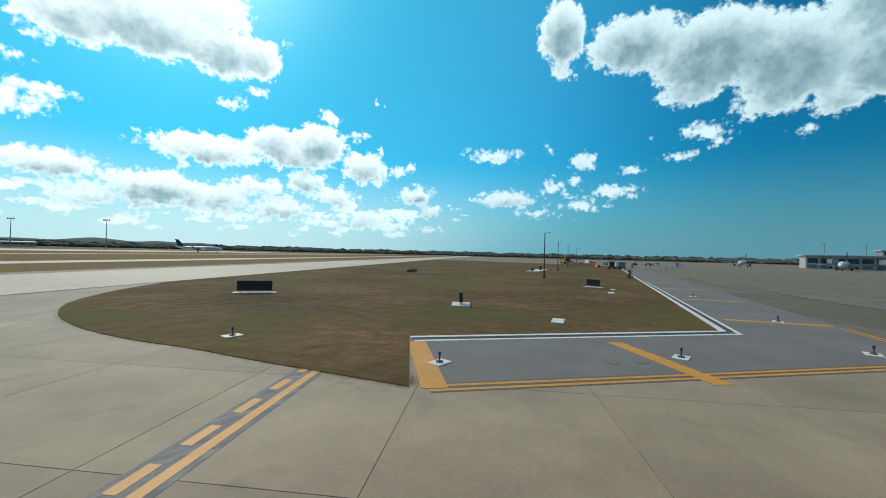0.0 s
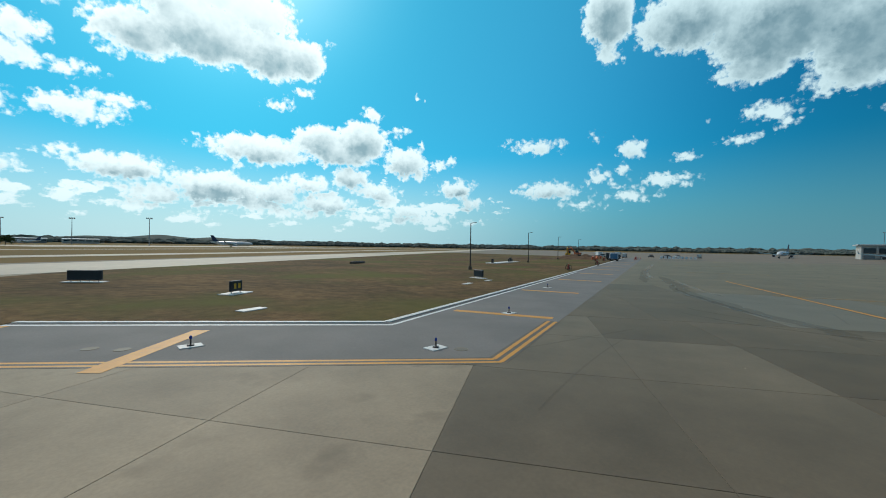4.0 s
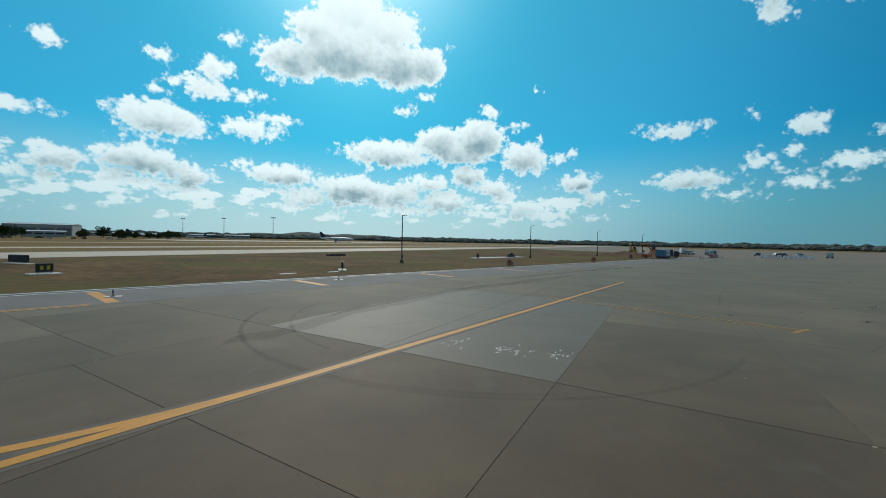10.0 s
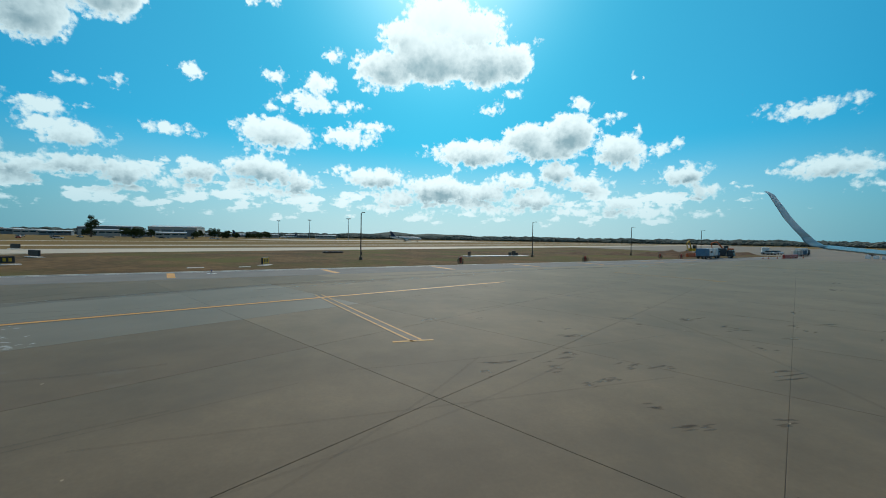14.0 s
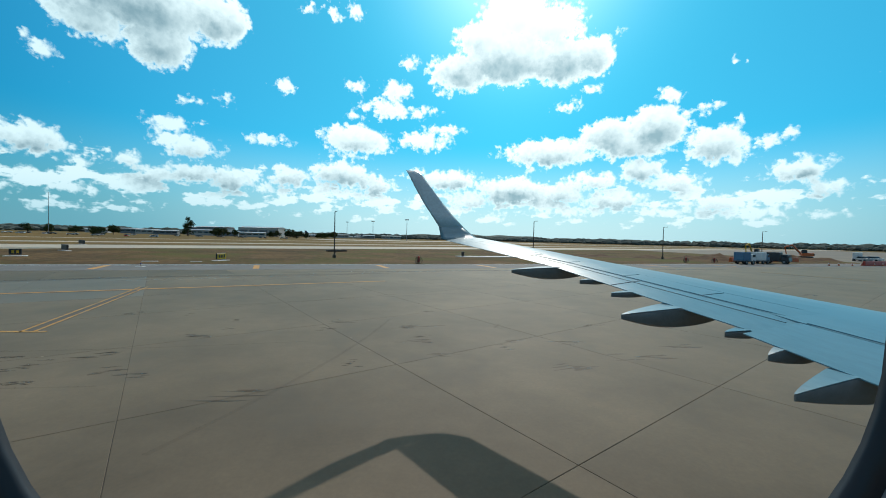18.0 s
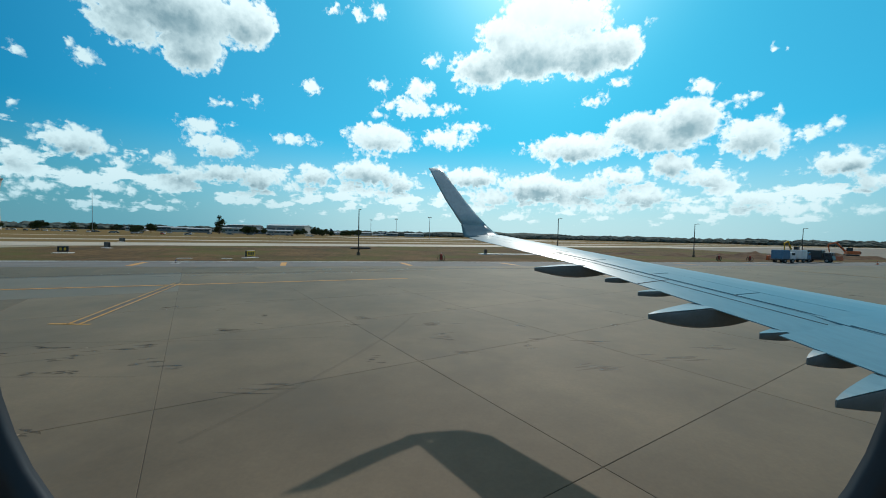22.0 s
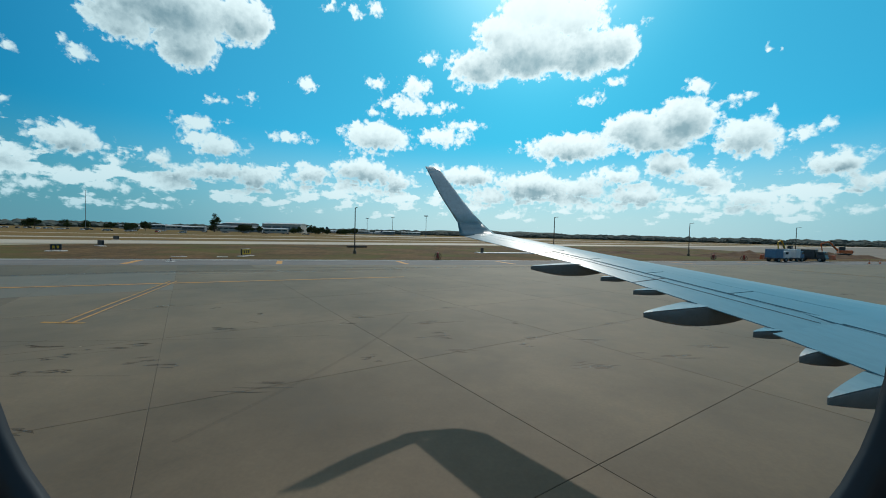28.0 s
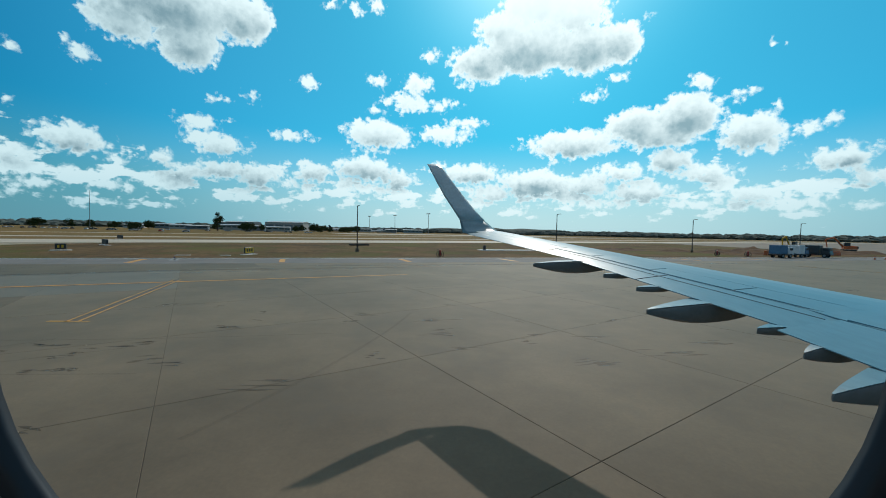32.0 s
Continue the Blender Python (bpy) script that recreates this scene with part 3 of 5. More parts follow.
for k in range(9):
    c = HOLD_B - hd * (0.7 + 1.49 * k) + hn * 0.42
    marking("holding_dash", [((c - hd * 0.42, c + hd * 0.42), 0.24)], YELLOW_PAINT, "short yellow painted dash", 0.021)
for a, b in (((56.8, -9.5), (61.1, -21.5)), ((89.95, 5.0), (94.1, -5.3)), ((122.7, 16.4), (126.2, 5.2))):
    a, b = Vector(a), Vector(b)
    d = (b - a).normalized()
    n = Vector((-d.y, d.x))
    strips = [((a + n * 0.2, b + n * 0.2), 0.1), ((a - n * 0.2, b - n * 0.2), 0.1), ((b + Vector((-0.9, 0.0)), b + Vector((0.6, 0.05))), 0.16)]
    marking("stand_line_border", [((a, b), 0.62)], WORN_DARK, "dark painted ground of a stand line", 0.0168)
    marking("stand_line", strips, WORN_YELLOW, "double yellow painted aircraft stand line", 0.021)


# ------------------------------------------------------------ things along the grass
def at(x, y, z=0.0, turn=0.0):
    return pose(x, y, z, 0, 0, turn)


def plinth(parent, sx, sy, h=0.06, mat=WHITE_PAINT):
    bm = bmesh.new()
    box(bm, (0, 0, h / 2 - 0.03), (sx, sy, h + 0.06), bevel=0.02)
    return part("plinth", bm, mat, parent, "white concrete pad")


def taxi_sign(x, y, turn, width, height, faces, label, pad=(0.6, 0.5)):
    """A box sign on legs over a concrete pad; faces: material of the front and of the back panel."""
    s = empty("taxiway_sign", at(x, y, 0.035, turn))
    tagged(s, label, "sign", "taxiway signs")
    plinth(s, width + pad[0], pad[1] + 0.4)
    bm = bmesh.new()
    box(bm, (0, 0, 0.2 + height / 2), (width, 0.22, height), bevel=0.03)
    case = part("case", bm, SIGN_BLACK, s)
    for sgn, m, nm in ((-1, faces[0], "front_panel"), (1, faces[1], "back_panel")):
        bm = bmesh.new()
        box(bm, (0, sgn * 0.115, 0.2 + height / 2), (width - 0.1, 0.02, height - 0.1), bevel=0.004)
        p = part(nm, bm, m[0], s)
        if m[1]:
            k = max(2, int(width / 0.45))
            for i in range(k):
                bm = bmesh.new()
                box(bm, ((i - (k - 1) / 2) * width * 0.75 / k, sgn * 0.128, 0.2 + height / 2), (width * 0.4 / k, 0.006, height * 0.5))
                part("lettering_bar", bm, m[1], p)
    k = 2 if width < 1.6 else 4
    for i in range(k):
        bm = bmesh.new()
        tube(bm, ((i - (k - 1) / 2) * width * 0.8 / max(k - 1, 1), 0, 0), ((i - (k - 1) / 2) * width * 0.8 / max(k - 1, 1), 0, 0.24), 0.035)
        part("leg", bm, STEEL, s)
    return s


PLAIN, LOCATION, DIRECTION = (SIGN_BLACK, None), (SIGN_BLACK, SIGN_YELLOW), (SIGN_YELLOW, SIGN_BLACK)
taxi_sign(14.6, 32.8, -34, 2.7, 0.85, (PLAIN, PLAIN), "black sheet-metal back of a long taxiway sign on a concrete pad")
taxi_sign(22.4, 17.0, 36, 1.15, 0.75, (LOCATION, PLAIN), "small black taxiway sign with yellow lettering on a white pad", (1.0, 0.9))
taxi_sign(48.6, 16.4, 78, 1.7, 0.8, (DIRECTION, PLAIN), "taxiway sign with a yellow face and a black back")
taxi_sign(-8.5, 63.5, -34, 3.4, 0.9, (PLAIN, PLAIN), "long black taxiway sign in the grass")


def edge_light(x, y, z=0.017):
    e = empty("taxiway_edge_light", at(x, y, z))
    tagged(e, "blue taxiway edge light on a white concrete pad", "light", "taxiway edge lights")
    bm = bmesh.new()
    box(bm, (0, 0, 0.005), (0.75, 0.55, 0.05), bevel=0.01)
    part("plinth", bm, WHITE_PAINT, e)
    bm = bmesh.new()
    tube(bm, (0, 0, 0.03), (0, 0, 0.07), 0.12)
    tube(bm, (0, 0, 0.07), (0, 0, 0.27), 0.028)
    part("stem", bm, DARK_STEEL, e)
    bm = bmesh.new()
    tube(bm, (0, 0, 0.27), (0, 0, 0.33), 0.045, 0.05)
    ball(bm, (0, 0, 0.34), 0.048, n=2)
    part("lens", bm, LAMP_BLUE, e)
    return e


for p in ((6.75, 17.1, 0.035), (9.95, 8.4), (16.9, 2.4), (23.4, -3.4), (31.6, -0.6), (46.0, 5.6)):
    edge_light(*p)
for x, y, z in ((14.3, 4.15, 0.017), (15.1, 3.35, 0.017), (24.0, -4.1, 0.017)):
    bm = bmesh.new()
    tube(bm, (0, 0, 0), (0, 0, 0.012), 0.26, 0.24, 20)
    c = tagged(part("cover_plate", bm, CONCRETE_PALE), "round pale metal cover set in the asphalt", "cover", "cover plates")
    c.matrix_basis = at(x, y, z)
for x, y, sx, sy in ((21.0, 9.0, 1.5, 0.7), (42.3, 12.4, 1.6, 0.6), (47.0, 13.6, 1.2, 0.5)):
    bm = bmesh.new()
    box(bm, (0, 0, 0), (sx, sy, 0.08), bevel=0.015)
    c = tagged(part("concrete_pad", bm, WHITE_PAINT), "flat white concrete pad in the grass", "pad", "concrete pads")
    c.matrix_basis = at(x, y, 0.045, 20)


def lamp_pole(x, y, h=7.7, turn=0.0):
    """A square-section pole with a short arm and a flat lamp head."""
    p = empty("lamp_pole", at(x, y, 0.035, turn))
    tagged(p, "tall slim dark apron lamp pole with a short arm", "lamp post", "apron lamp poles")
    bm = bmesh.new()
    tube(bm, (0, 0, -0.1), (0, 0, 0.55), 0.3, 0.28, 16)
    part("footing", bm, CONCRETE_PALE, p)
    bm = bmesh.new()
    tube(bm, (0, 0, 0.55), (0, 0, h), 0.105, 0.07, 10)
    part("pole", bm, DARK_STEEL, p)
    bm = bmesh.new()
    tube(bm, (0, 0, h - 0.06), (0.55, 0, h), 0.045, 0.04, 8)
    part("arm", bm, DARK_STEEL, p)
    bm = bmesh.new()
    box(bm, (0.72, 0, h + 0.01), (0.5, 0.26, 0.08), bevel=0.025)
    head = part("lamp_head", bm, DARK_STEEL, p)
    bm = bmesh.new()
    box(bm, (0.72, 0, h - 0.036), (0.4, 0.2, 0.012))
    part("lens", bm, LAMP_WHITE, head)
    bm = bmesh.new()
    box(bm, (0, 0.13, 1.1), (0.24, 0.16, 0.5), bevel=0.02)
    part("control_box", bm, DARK_STEEL, p)
    return p


for x, y in ((60.6, 28.6), (98.0, 42.4), (133.1, 53.9), (167.5, 63.9)):
    lamp_pole(x, y, 7.65, -61)


def wheeled_extinguisher(x, y, turn=0.0):
    """A fire-extinguisher cart: cylinder between two large spoked wheels, with hose and handle."""
    g = empty("wheeled_extinguisher", at(x, y, 0.03, turn))
    tagged(g, "dark wheeled fire-extinguisher cart beside the apron edge", "extinguisher", "wheeled extinguishers")
    bm = bmesh.new()
    tube(bm, (0, 0, 0.22), (0, 0, 0.98), 0.17, 0.17, 16)
    ball(bm, (0, 0, 0.98), 0.17, (1, 1, 0.6), 2)
    part("cylinder", bm, SIGN_RED, g)
    bm = bmesh.new()
    tube(bm, (0, 0, 1.06), (0, 0, 1.2), 0.035, 0.025)
    part("valve", bm, STEEL, g)
    for sx in (-0.3, 0.3):
        bm = bmesh.new()
        ring = [[bm.verts.new((sx + 0.03 * math.cos(q * math.pi / 3), (0.42 + 0.03 * math.sin(q * math.pi / 3)) * math.cos(k * math.pi / 12), 0.45 + (0.42 + 0.03 * math.sin(q * math.pi / 3)) * math.sin(k * math.pi / 12))) for q in range(6)] for k in range(24)]
        for k in range(24):
            for q in range(6):
                bm.faces.new((ring[k][q], ring[k][(q + 1) % 6], ring[(k + 1) % 24][(q + 1) % 6], ring[(k + 1) % 24][q]))
        w = part("wheel", bm, RUBBER, g)
        bm = bmesh.new()
        for k in range(6):
            a = k * math.pi / 6
            tube(bm, (sx, -0.41 * math.cos(a), 0.45 - 0.41 * math.sin(a)), (sx, 0.41 * math.cos(a), 0.45 + 0.41 * math.sin(a)), 0.012, None, 6)
        part("spokes", bm, DARK_STEEL, w)
    bm = bmesh.new()
    tube(bm, (-0.3, 0, 0.45), (0.3, 0, 0.45), 0.02)
    part("axle", bm, DARK_STEEL, g)
    bm = bmesh.new()
    tube(bm, (-0.2, 0.1, 0.45), (-0.2, 0.32, 1.1), 0.018)
    tube(bm, (0.2, 0.1, 0.45), (0.2, 0.32, 1.1), 0.018)
    tube(bm, (-0.2, 0.32, 1.1), (0.2, 0.32, 1.1), 0.018)
    tube(bm, (0, 0.2, 0.7), (0, 0.25, 0.0), 0.02)
    part("handle_frame", bm, DARK_STEEL, g)
    return g


for x, y, r in ((74.6, 18.75, 60), (127.9, 38.3, 50), (133.9, 38.4, 10), (99.5, 25.0, 30)):
    wheeled_extinguisher(x, y, r)

# pad with small cabinets at the second pole
pad = empty("equipment_pad", at(90.5, 44.5, 0.035, 17))
tagged(pad, "long white concrete pad with small metal cabinets", "pad")
bm = bmesh.new()
box(bm, (0, 0, 0.04), (17.0, 2.6, 0.2), bevel=0.03)
part("slab", bm, WHITE_PAINT, pad)
for x, w, h in ((-7.4, 0.5, 0.9), (3.8, 0.6, 0.7), (4.9, 0.8, 1.0), (5.8, 0.5, 0.6)):
    bm = bmesh.new()
    box(bm, (x, 0, 0.14 + h / 2), (w, 0.45, h), bevel=0.03)
    part("cabinet", bm, DARK_STEEL, pad)
# low dark culvert in the grass
cul = empty("culvert", at(55.3, 54.5, 0.035, 34))
tagged(cul, "low dark drain inlet in the grass", "drain")
bm = bmesh.new()
box(bm, (0, 0, 0.18), (4.6, 1.2, 0.36), bevel=0.05)
part("frame", bm, DARK_STEEL, cul)
for k in range(9):
    bm = bmesh.new()
    box(bm, (-2.0 + k * 0.5, 0, 0.4), (0.14, 1.1, 0.06), bevel=0.01)
    part("grating_bar", bm, SIGN_BLACK, cul)


# ------------------------------------------------------------ vehicles and kit of the apron
def wheel(parent, x, y, r, w, name="wheel"):
    bm = bmesh.new()
    tube(bm, (x, y - w / 2, r), (x, y + w / 2, r), r, r, 18)
    t = part(name, bm, RUBBER, parent)
    bm = bmesh.new()
    tube(bm, (x, y - w / 2 - 0.01, r), (x, y + w / 2 + 0.01, r), r * 0.55, r * 0.55, 12)
    part("rim", bm, STEEL, t)


def box_truck(x, y, turn, cab, cargo, label, length=4.9):
    t = empty("service_truck", at(x, y, 0.02, turn))
    tagged(t, label, "truck", "apron service trucks")
    bm = bmesh.new()
    box(bm, (0, 0, 0.62), (length, 1.9, 0.22), bevel=0.04)
    part("chassis", bm, DARK_BODY, t)
    bm = bmesh.new()
    box(bm, (-0.75, 0, 1.6), (length - 1.9, 2.0, 1.7), bevel=0.06)
    part("cargo_box", bm, cargo, t)
    bm = bmesh.new()
    vs = box(bm, (length / 2 - 0.75, 0, 1.35), (1.45, 1.95, 1.35), bevel=0.08)
    for v in vs:
        if v.co.z > 1.6 and v.co.x > length / 2 - 0.4:
            v.co.x -= 0.35
    c = part("cab", bm, cab, t)
    bm = bmesh.new()
    box(bm, (length / 2 - 0.8, 0, 1.68), (0.8, 2.0, 0.5), bevel=0.04)
    part("side_window", bm, WINDOW_DARK, c)
    bm = bmesh.new()
    box(bm, (length / 2 - 0.2, 0, 1.68), (0.1, 1.6, 0.5), pose(0, 0, 0), 0.02)
    part("windscreen", bm, WINDOW_DARK, c)
    for wx in (length / 2 - 0.9, -length / 2 + 1.1):
        for wy in (-0.85, 0.85):
            wheel(t, wx, wy, 0.42, 0.26)
    return t


box_truck(139.5, 37.5, 15, WHITE_BODY, BLUE_BODY, "blue box-bodied service truck with a white cab", 3.9)
box_truck(145.5, 40.5, 25, BLUE_BODY, WHITE_BODY, "white box-bodied service truck with a blue cab", 3.9)
box_truck(205.0, 72.0, 40, WHITE_BODY, WHITE_BODY, "white box-bodied catering truck on the far apron", 6.4)
box_truck(214.0, 66.0, 10, DARK_BODY, WHITE_BODY, "white box-bodied truck with a dark cab on the far apron", 6.0)
box_truck(151.5, 43.0, -60, DARK_BODY, DARK_BODY, "dark service truck beside the works")


def barrier(x, y, turn, mat, label, w=3.2):
    b = empty("barrier", at(x, y, 0.02, turn))
    tagged(b, label, "barrier", "plastic barriers")
    bm = bmesh.new()
    vs = box(bm, (0, 0, 0.5), (w, 0.7, 1.0), bevel=0.05)
    for v in vs:
        v.co.y *= 1.0 - 0.45 * v.co.z
    part("body", bm, mat, b)
    for sx in (-0.3, 0.3):
        bm = bmesh.new()
        box(bm, (sx * w, 0, 0.06), (0.5, 0.78, 0.12), bevel=0.02)
        part("foot", bm, mat, b)
    return b


for k in range(3):
    barrier(172.0 + 2.9 * k, 42.5 + 0.9 * k, 17, RED_BODY, "red plastic barrier on the apron")
for k in range(9):
    barrier(204.0 + 0.6 * k, 43.0 - 1.5 * k, 100, WHITE_BODY, "low white barricade in a row on the far apron", 1.1)
for k in range(7):
    barrier(146.0 + 3.4 * k, 47.5 + 1.05 * k + (k % 3) * 0.6, 17 + 14 * (k % 2), ORANGE, "orange plastic barrier beside heaped earth")


def heap(x, y, r, h, seed):
    rng = random.Random(seed)
    bm = bmesh.new()
    bmesh.ops.create_grid(bm, x_segments=18, y_segments=18, size=r)
    for v in bm.verts:
        d = v.co.length / r
        v.co.z = max(0.0, h * (1 - d) * (0.8 + 0.6 * noise.noise(v.co * 0.5 + Vector((seed, 0, 0))))) - 0.05
    o = tagged(part("earth_mound", bm, EARTH, smooth=True), "low heap of bare brown earth at the works", "heap", "earth mounds")
    o.matrix_basis = at(x, y, 0.03)


for k, (x, y, r, h) in enumerate(((150, 58, 7, 1.8), (160, 61, 6, 1.5), (141, 56, 5, 1.2), (120, 60, 6, 0.8), (171, 62, 5, 1.3), (132, 58, 4.5, 0.9), (155, 54, 3.5, 1.1), (178, 65, 6, 1.7), (187, 66, 5, 1.2), (145, 50.5, 3, 0.7))):
    heap(x, y, r, h, k)


def excavator(x, y, turn, mat, label):
    """A tracked digger: two tracks, a house with cab and counterweight, boom, stick and bucket."""
    e = empty("excavator", at(x, y, 0.02, turn))
    tagged(e, label, "excavator", "excavators at the works")
    for sy in (-1.0, 1.0):
        bm = bmesh.new()
        box(bm, (0, sy, 0.42), (3.4, 0.5, 0.8), bevel=0.3)
        part("track", bm, RUBBER, e)
    bm = bmesh.new()
    box(bm, (-0.3, 0, 1.4), (3.0, 2.2, 1.0), bevel=0.12)
    house = part("house", bm, mat, e)
    bm = bmesh.new()
    box(bm, (-1.65, 0, 1.4), (0.6, 2.2, 0.8), bevel=0.2)
    part("counterweight", bm, DARK_STEEL, house)
    bm = bmesh.new()
    box(bm, (0.5, 0.65, 2.25), (1.3, 0.85, 1.3), bevel=0.1)
    part("cab", bm, WINDOW_DARK, e)
    for nm, a, b, r, m in (("boom", (1.0, -0.2, 1.6), (3.2, -0.2, 4.3), 0.24, mat), ("boom_tip", (3.2, -0.2, 4.3), (5.0, -0.2, 3.7), 0.2, mat), ("stick", (5.0, -0.2, 3.7), (4.6, -0.2, 1.3), 0.16, mat), ("ram", (1.3, -0.2, 1.5), (3.0, -0.2, 3.7), 0.07, STEEL)):
        bm = bmesh.new()
        tube(bm, a, b, r, r * 0.85, 8)
        part(nm, bm, m, e)
    bm = bmesh.new()
    vs = box(bm, (4.4, -0.2, 0.85), (0.9, 0.9, 0.8), bevel=0.1)
    for v in vs:
        if v.co.z < 0.8:
            v.co.x = 4.4 + (v.co.x - 4.4) * 0.6 - 0.15
    part("bucket", bm, DARK_STEEL, e)


excavator(172.0, 71.0, 205, SIGN_YELLOW, "yellow tracked excavator behind heaps of earth")
excavator(196.0, 79.0, 150, ORANGE, "orange tracked excavator at the far end of the works")


def cone(x, y):
    c = empty("traffic_cone", at(x, y, 0.014))
    tagged(c, "small orange traffic cone on the apron", "cone", "traffic cones")
    bm = bmesh.new()
    tube(bm, (0, 0, 0.03), (0, 0, 0.72), 0.16, 0.03, 12)
    part("body", bm, ORANGE, c)
    bm = bmesh.new()
    box(bm, (0, 0, 0.015), (0.42, 0.42, 0.03), bevel=0.006)
    part("base", bm, SIGN_BLACK, c)
    bm = bmesh.new()
    tube(bm, (0, 0, 0.36), (0, 0, 0.52), 0.103, 0.073, 12)
    part("band", bm, WHITE_BODY, c)


for k in range(7):
    cone(158.0 + 3.6 * k, 38.0 + 0.9 * k + 0.4 * (k % 2))


def dolly(x, y, turn, mat, label):
    """A low baggage cart with a canopy on four posts."""
    d = empty("baggage_cart", at(x, y, 0.02, turn))
    tagged(d, label, "cart", "baggage carts")
    bm = bmesh.new()
    box(bm, (0, 0, 0.5), (2.8, 1.5, 0.14), bevel=0.03)
    part("deck", bm, DARK_STEEL, d)
    bm = bmesh.new()
    box(bm, (0, 0, 1.95), (2.9, 1.6, 0.08), bevel=0.03)
    part("canopy", bm, mat, d)
    for px in (-1.3, 1.3):
        for py in (-0.68, 0.68):
            bm = bmesh.new()
            tube(bm, (px, py, 0.5), (px, py, 1.95), 0.035, None, 8)
            part("post", bm, STEEL, d)
            wheel(d, px * 0.75, py, 0.22, 0.14)
    bm = bmesh.new()
    box(bm, (0, 0, 1.2), (0.06, 1.4, 1.3), bevel=0.01)
    part("partition", bm, mat, d)


for k, (x, y, m, l) in enumerate(((196.0, 56.0, WHITE_BODY, "white canopied baggage cart on the far apron"), (199.4, 57.2, WHITE_BODY, "white canopied baggage cart on the far apron"), (202.8, 58.3, BLUE_BODY, "blue canopied baggage cart on the far apron"),
                                  (238.0, 36.0, WHITE_BODY, "white canopied baggage cart on the far apron"), (241.5, 37.0, BLUE_BODY, "blue canopied baggage cart on the far apron"))):
    dolly(x, y, 18 + 3 * k, m, l)


def car(x, y, turn, mat, label="small parked car"):
    c = empty("parked_car", at(x, y, 0.0, turn))
    tagged(c, label, "car", "parked cars")
    bm = bmesh.new()
    box(bm, (0, 0, 0.62), (4.4, 1.75, 0.62), bevel=0.12)
    part("body", bm, mat, c)
    bm = bmesh.new()
    vs = box(bm, (-0.2, 0, 1.15), (2.4, 1.55, 0.55), bevel=0.1)
    for v in vs:
        if v.co.z > 1.2:
            v.co.x *= 0.75
    part("cabin", bm, WINDOW_DARK, c)
    for wx in (-1.35, 1.35):
        for wy in (-0.8, 0.8):
            bm = bmesh.new()
            tube(bm, (wx, wy - 0.1, 0.32), (wx, wy + 0.1, 0.32), 0.32, 0.32, 12)
            part("wheel", bm, RUBBER, c)
    return c


rng = random.Random(5)
protos = [car(0, 0, 0, m, l) for m, l in ((WHITE_BODY, "white hatchback in the far car park"), (SILVER_BODY, "silver hatchback in the far car park"), (DARK_BODY, "dark hatchback in the far car park"), (RED_BODY, "red hatchback in the far car park"))]
spots = [(-95 - k * 7.5 + rng.uniform(-1, 1), 218 + (k % 3) * 9 + k * 2.2) for k in range(26)] + [(-40 - k * 9.0, 300 + (k % 2) * 12 + rng.uniform(-2, 2)) for k in range(16)]
for k, (x, y) in enumerate(spots):
    if k < 4:
        protos[k].matrix_basis = at(x, y, -0.06, 30 + 90 * (k % 2))
    else:
        copy_thing(protos[rng.randrange(3)], at(x, y, -0.06, 30 + rng.choice((0, 90)) + rng.uniform(-3, 3)))
for x, y, m, l in ((210, 72, WHITE_BODY, "white pickup parked on the far apron"), (228, 55, DARK_BODY, "dark tug parked on the far apron"), (236, 50, DARK_BODY, "dark tug parked on the far apron"),
                   (222, 46, DARK_BODY, "dark cart parked on the far apron"), (243, 47, SILVER_BODY, "grey tug parked on the far apron"), (203, 69, SILVER_BODY, "grey car parked on the far apron")):
    car(x, y, rng.uniform(0, 180), m, l).matrix_basis.translation.z = 0.0


# ------------------------------------------------------------ far masts, buildings, tower, aircraft
def flood_mast(x, y, h):
    m = empty("floodlight_mast", at(x, y, -0.06, -15))
    tagged(m, "tall slim floodlight mast with a lamp rack", "light mast", "floodlight masts")
    bm = bmesh.new()
    tube(bm, (0, 0, 0), (0, 0, h), 0.38, 0.18, 10)
    part("mast", bm, STEEL, m)
    bm = bmesh.new()
    box(bm, (0, 0, h), (4.4, 0.3, 0.25), bevel=0.03)
    rack = part("rack", bm, STEEL, m)
    for k in range(4):
        bm = bmesh.new()
        box(bm, (-1.7 + k * 1.13, -0.2, h + 0.6), (0.85, 0.5, 0.9), bevel=0.06)
        part("floodlight", bm, LAMP_WHITE, rack)
    return m


for x, y, h in ((58.5, 383, 22.5), (12.3, 461, 23.0), (-37.7, 551, 24.4)):
    flood_mast(x, y, h)
ant = empty("radio_mast", at(-194, 257, -0.06))
tagged(ant, "thin steel radio mast", "mast")
bm = bmesh.new()
tube(bm, (0, 0, 0), (0, 0, 30), 0.22, 0.12, 8)
part("mast", bm, STEEL, ant)

tower = empty("control_tower", at(-324, 302, -0.06, 20))
tagged(tower, "tall pale concrete airport control tower with a dark glazed cab", "control tower")
bm = bmesh.new()
PROFILE = [(0, 5.6), (6, 5.2), (14, 4.9), (24, 4.7), (32, 4.8), (37, 5.1), (41, 5.7), (44, 6.5)]
rings = [[bm.verts.new((r * math.cos(math.pi * k / 10), r * math.sin(math.pi * k / 10), z)) for k in range(20)] for z, r in PROFILE]
for a, b in zip(rings, rings[1:]):
    for k in range(20):
        bm.faces.new((a[k], a[(k + 1) % 20], b[(k + 1) % 20], b[k]))
bm.faces.new(rings[0][::-1]), bm.faces.new(rings[-1])
part("shaft", bm, TOWER_CONC, tower)
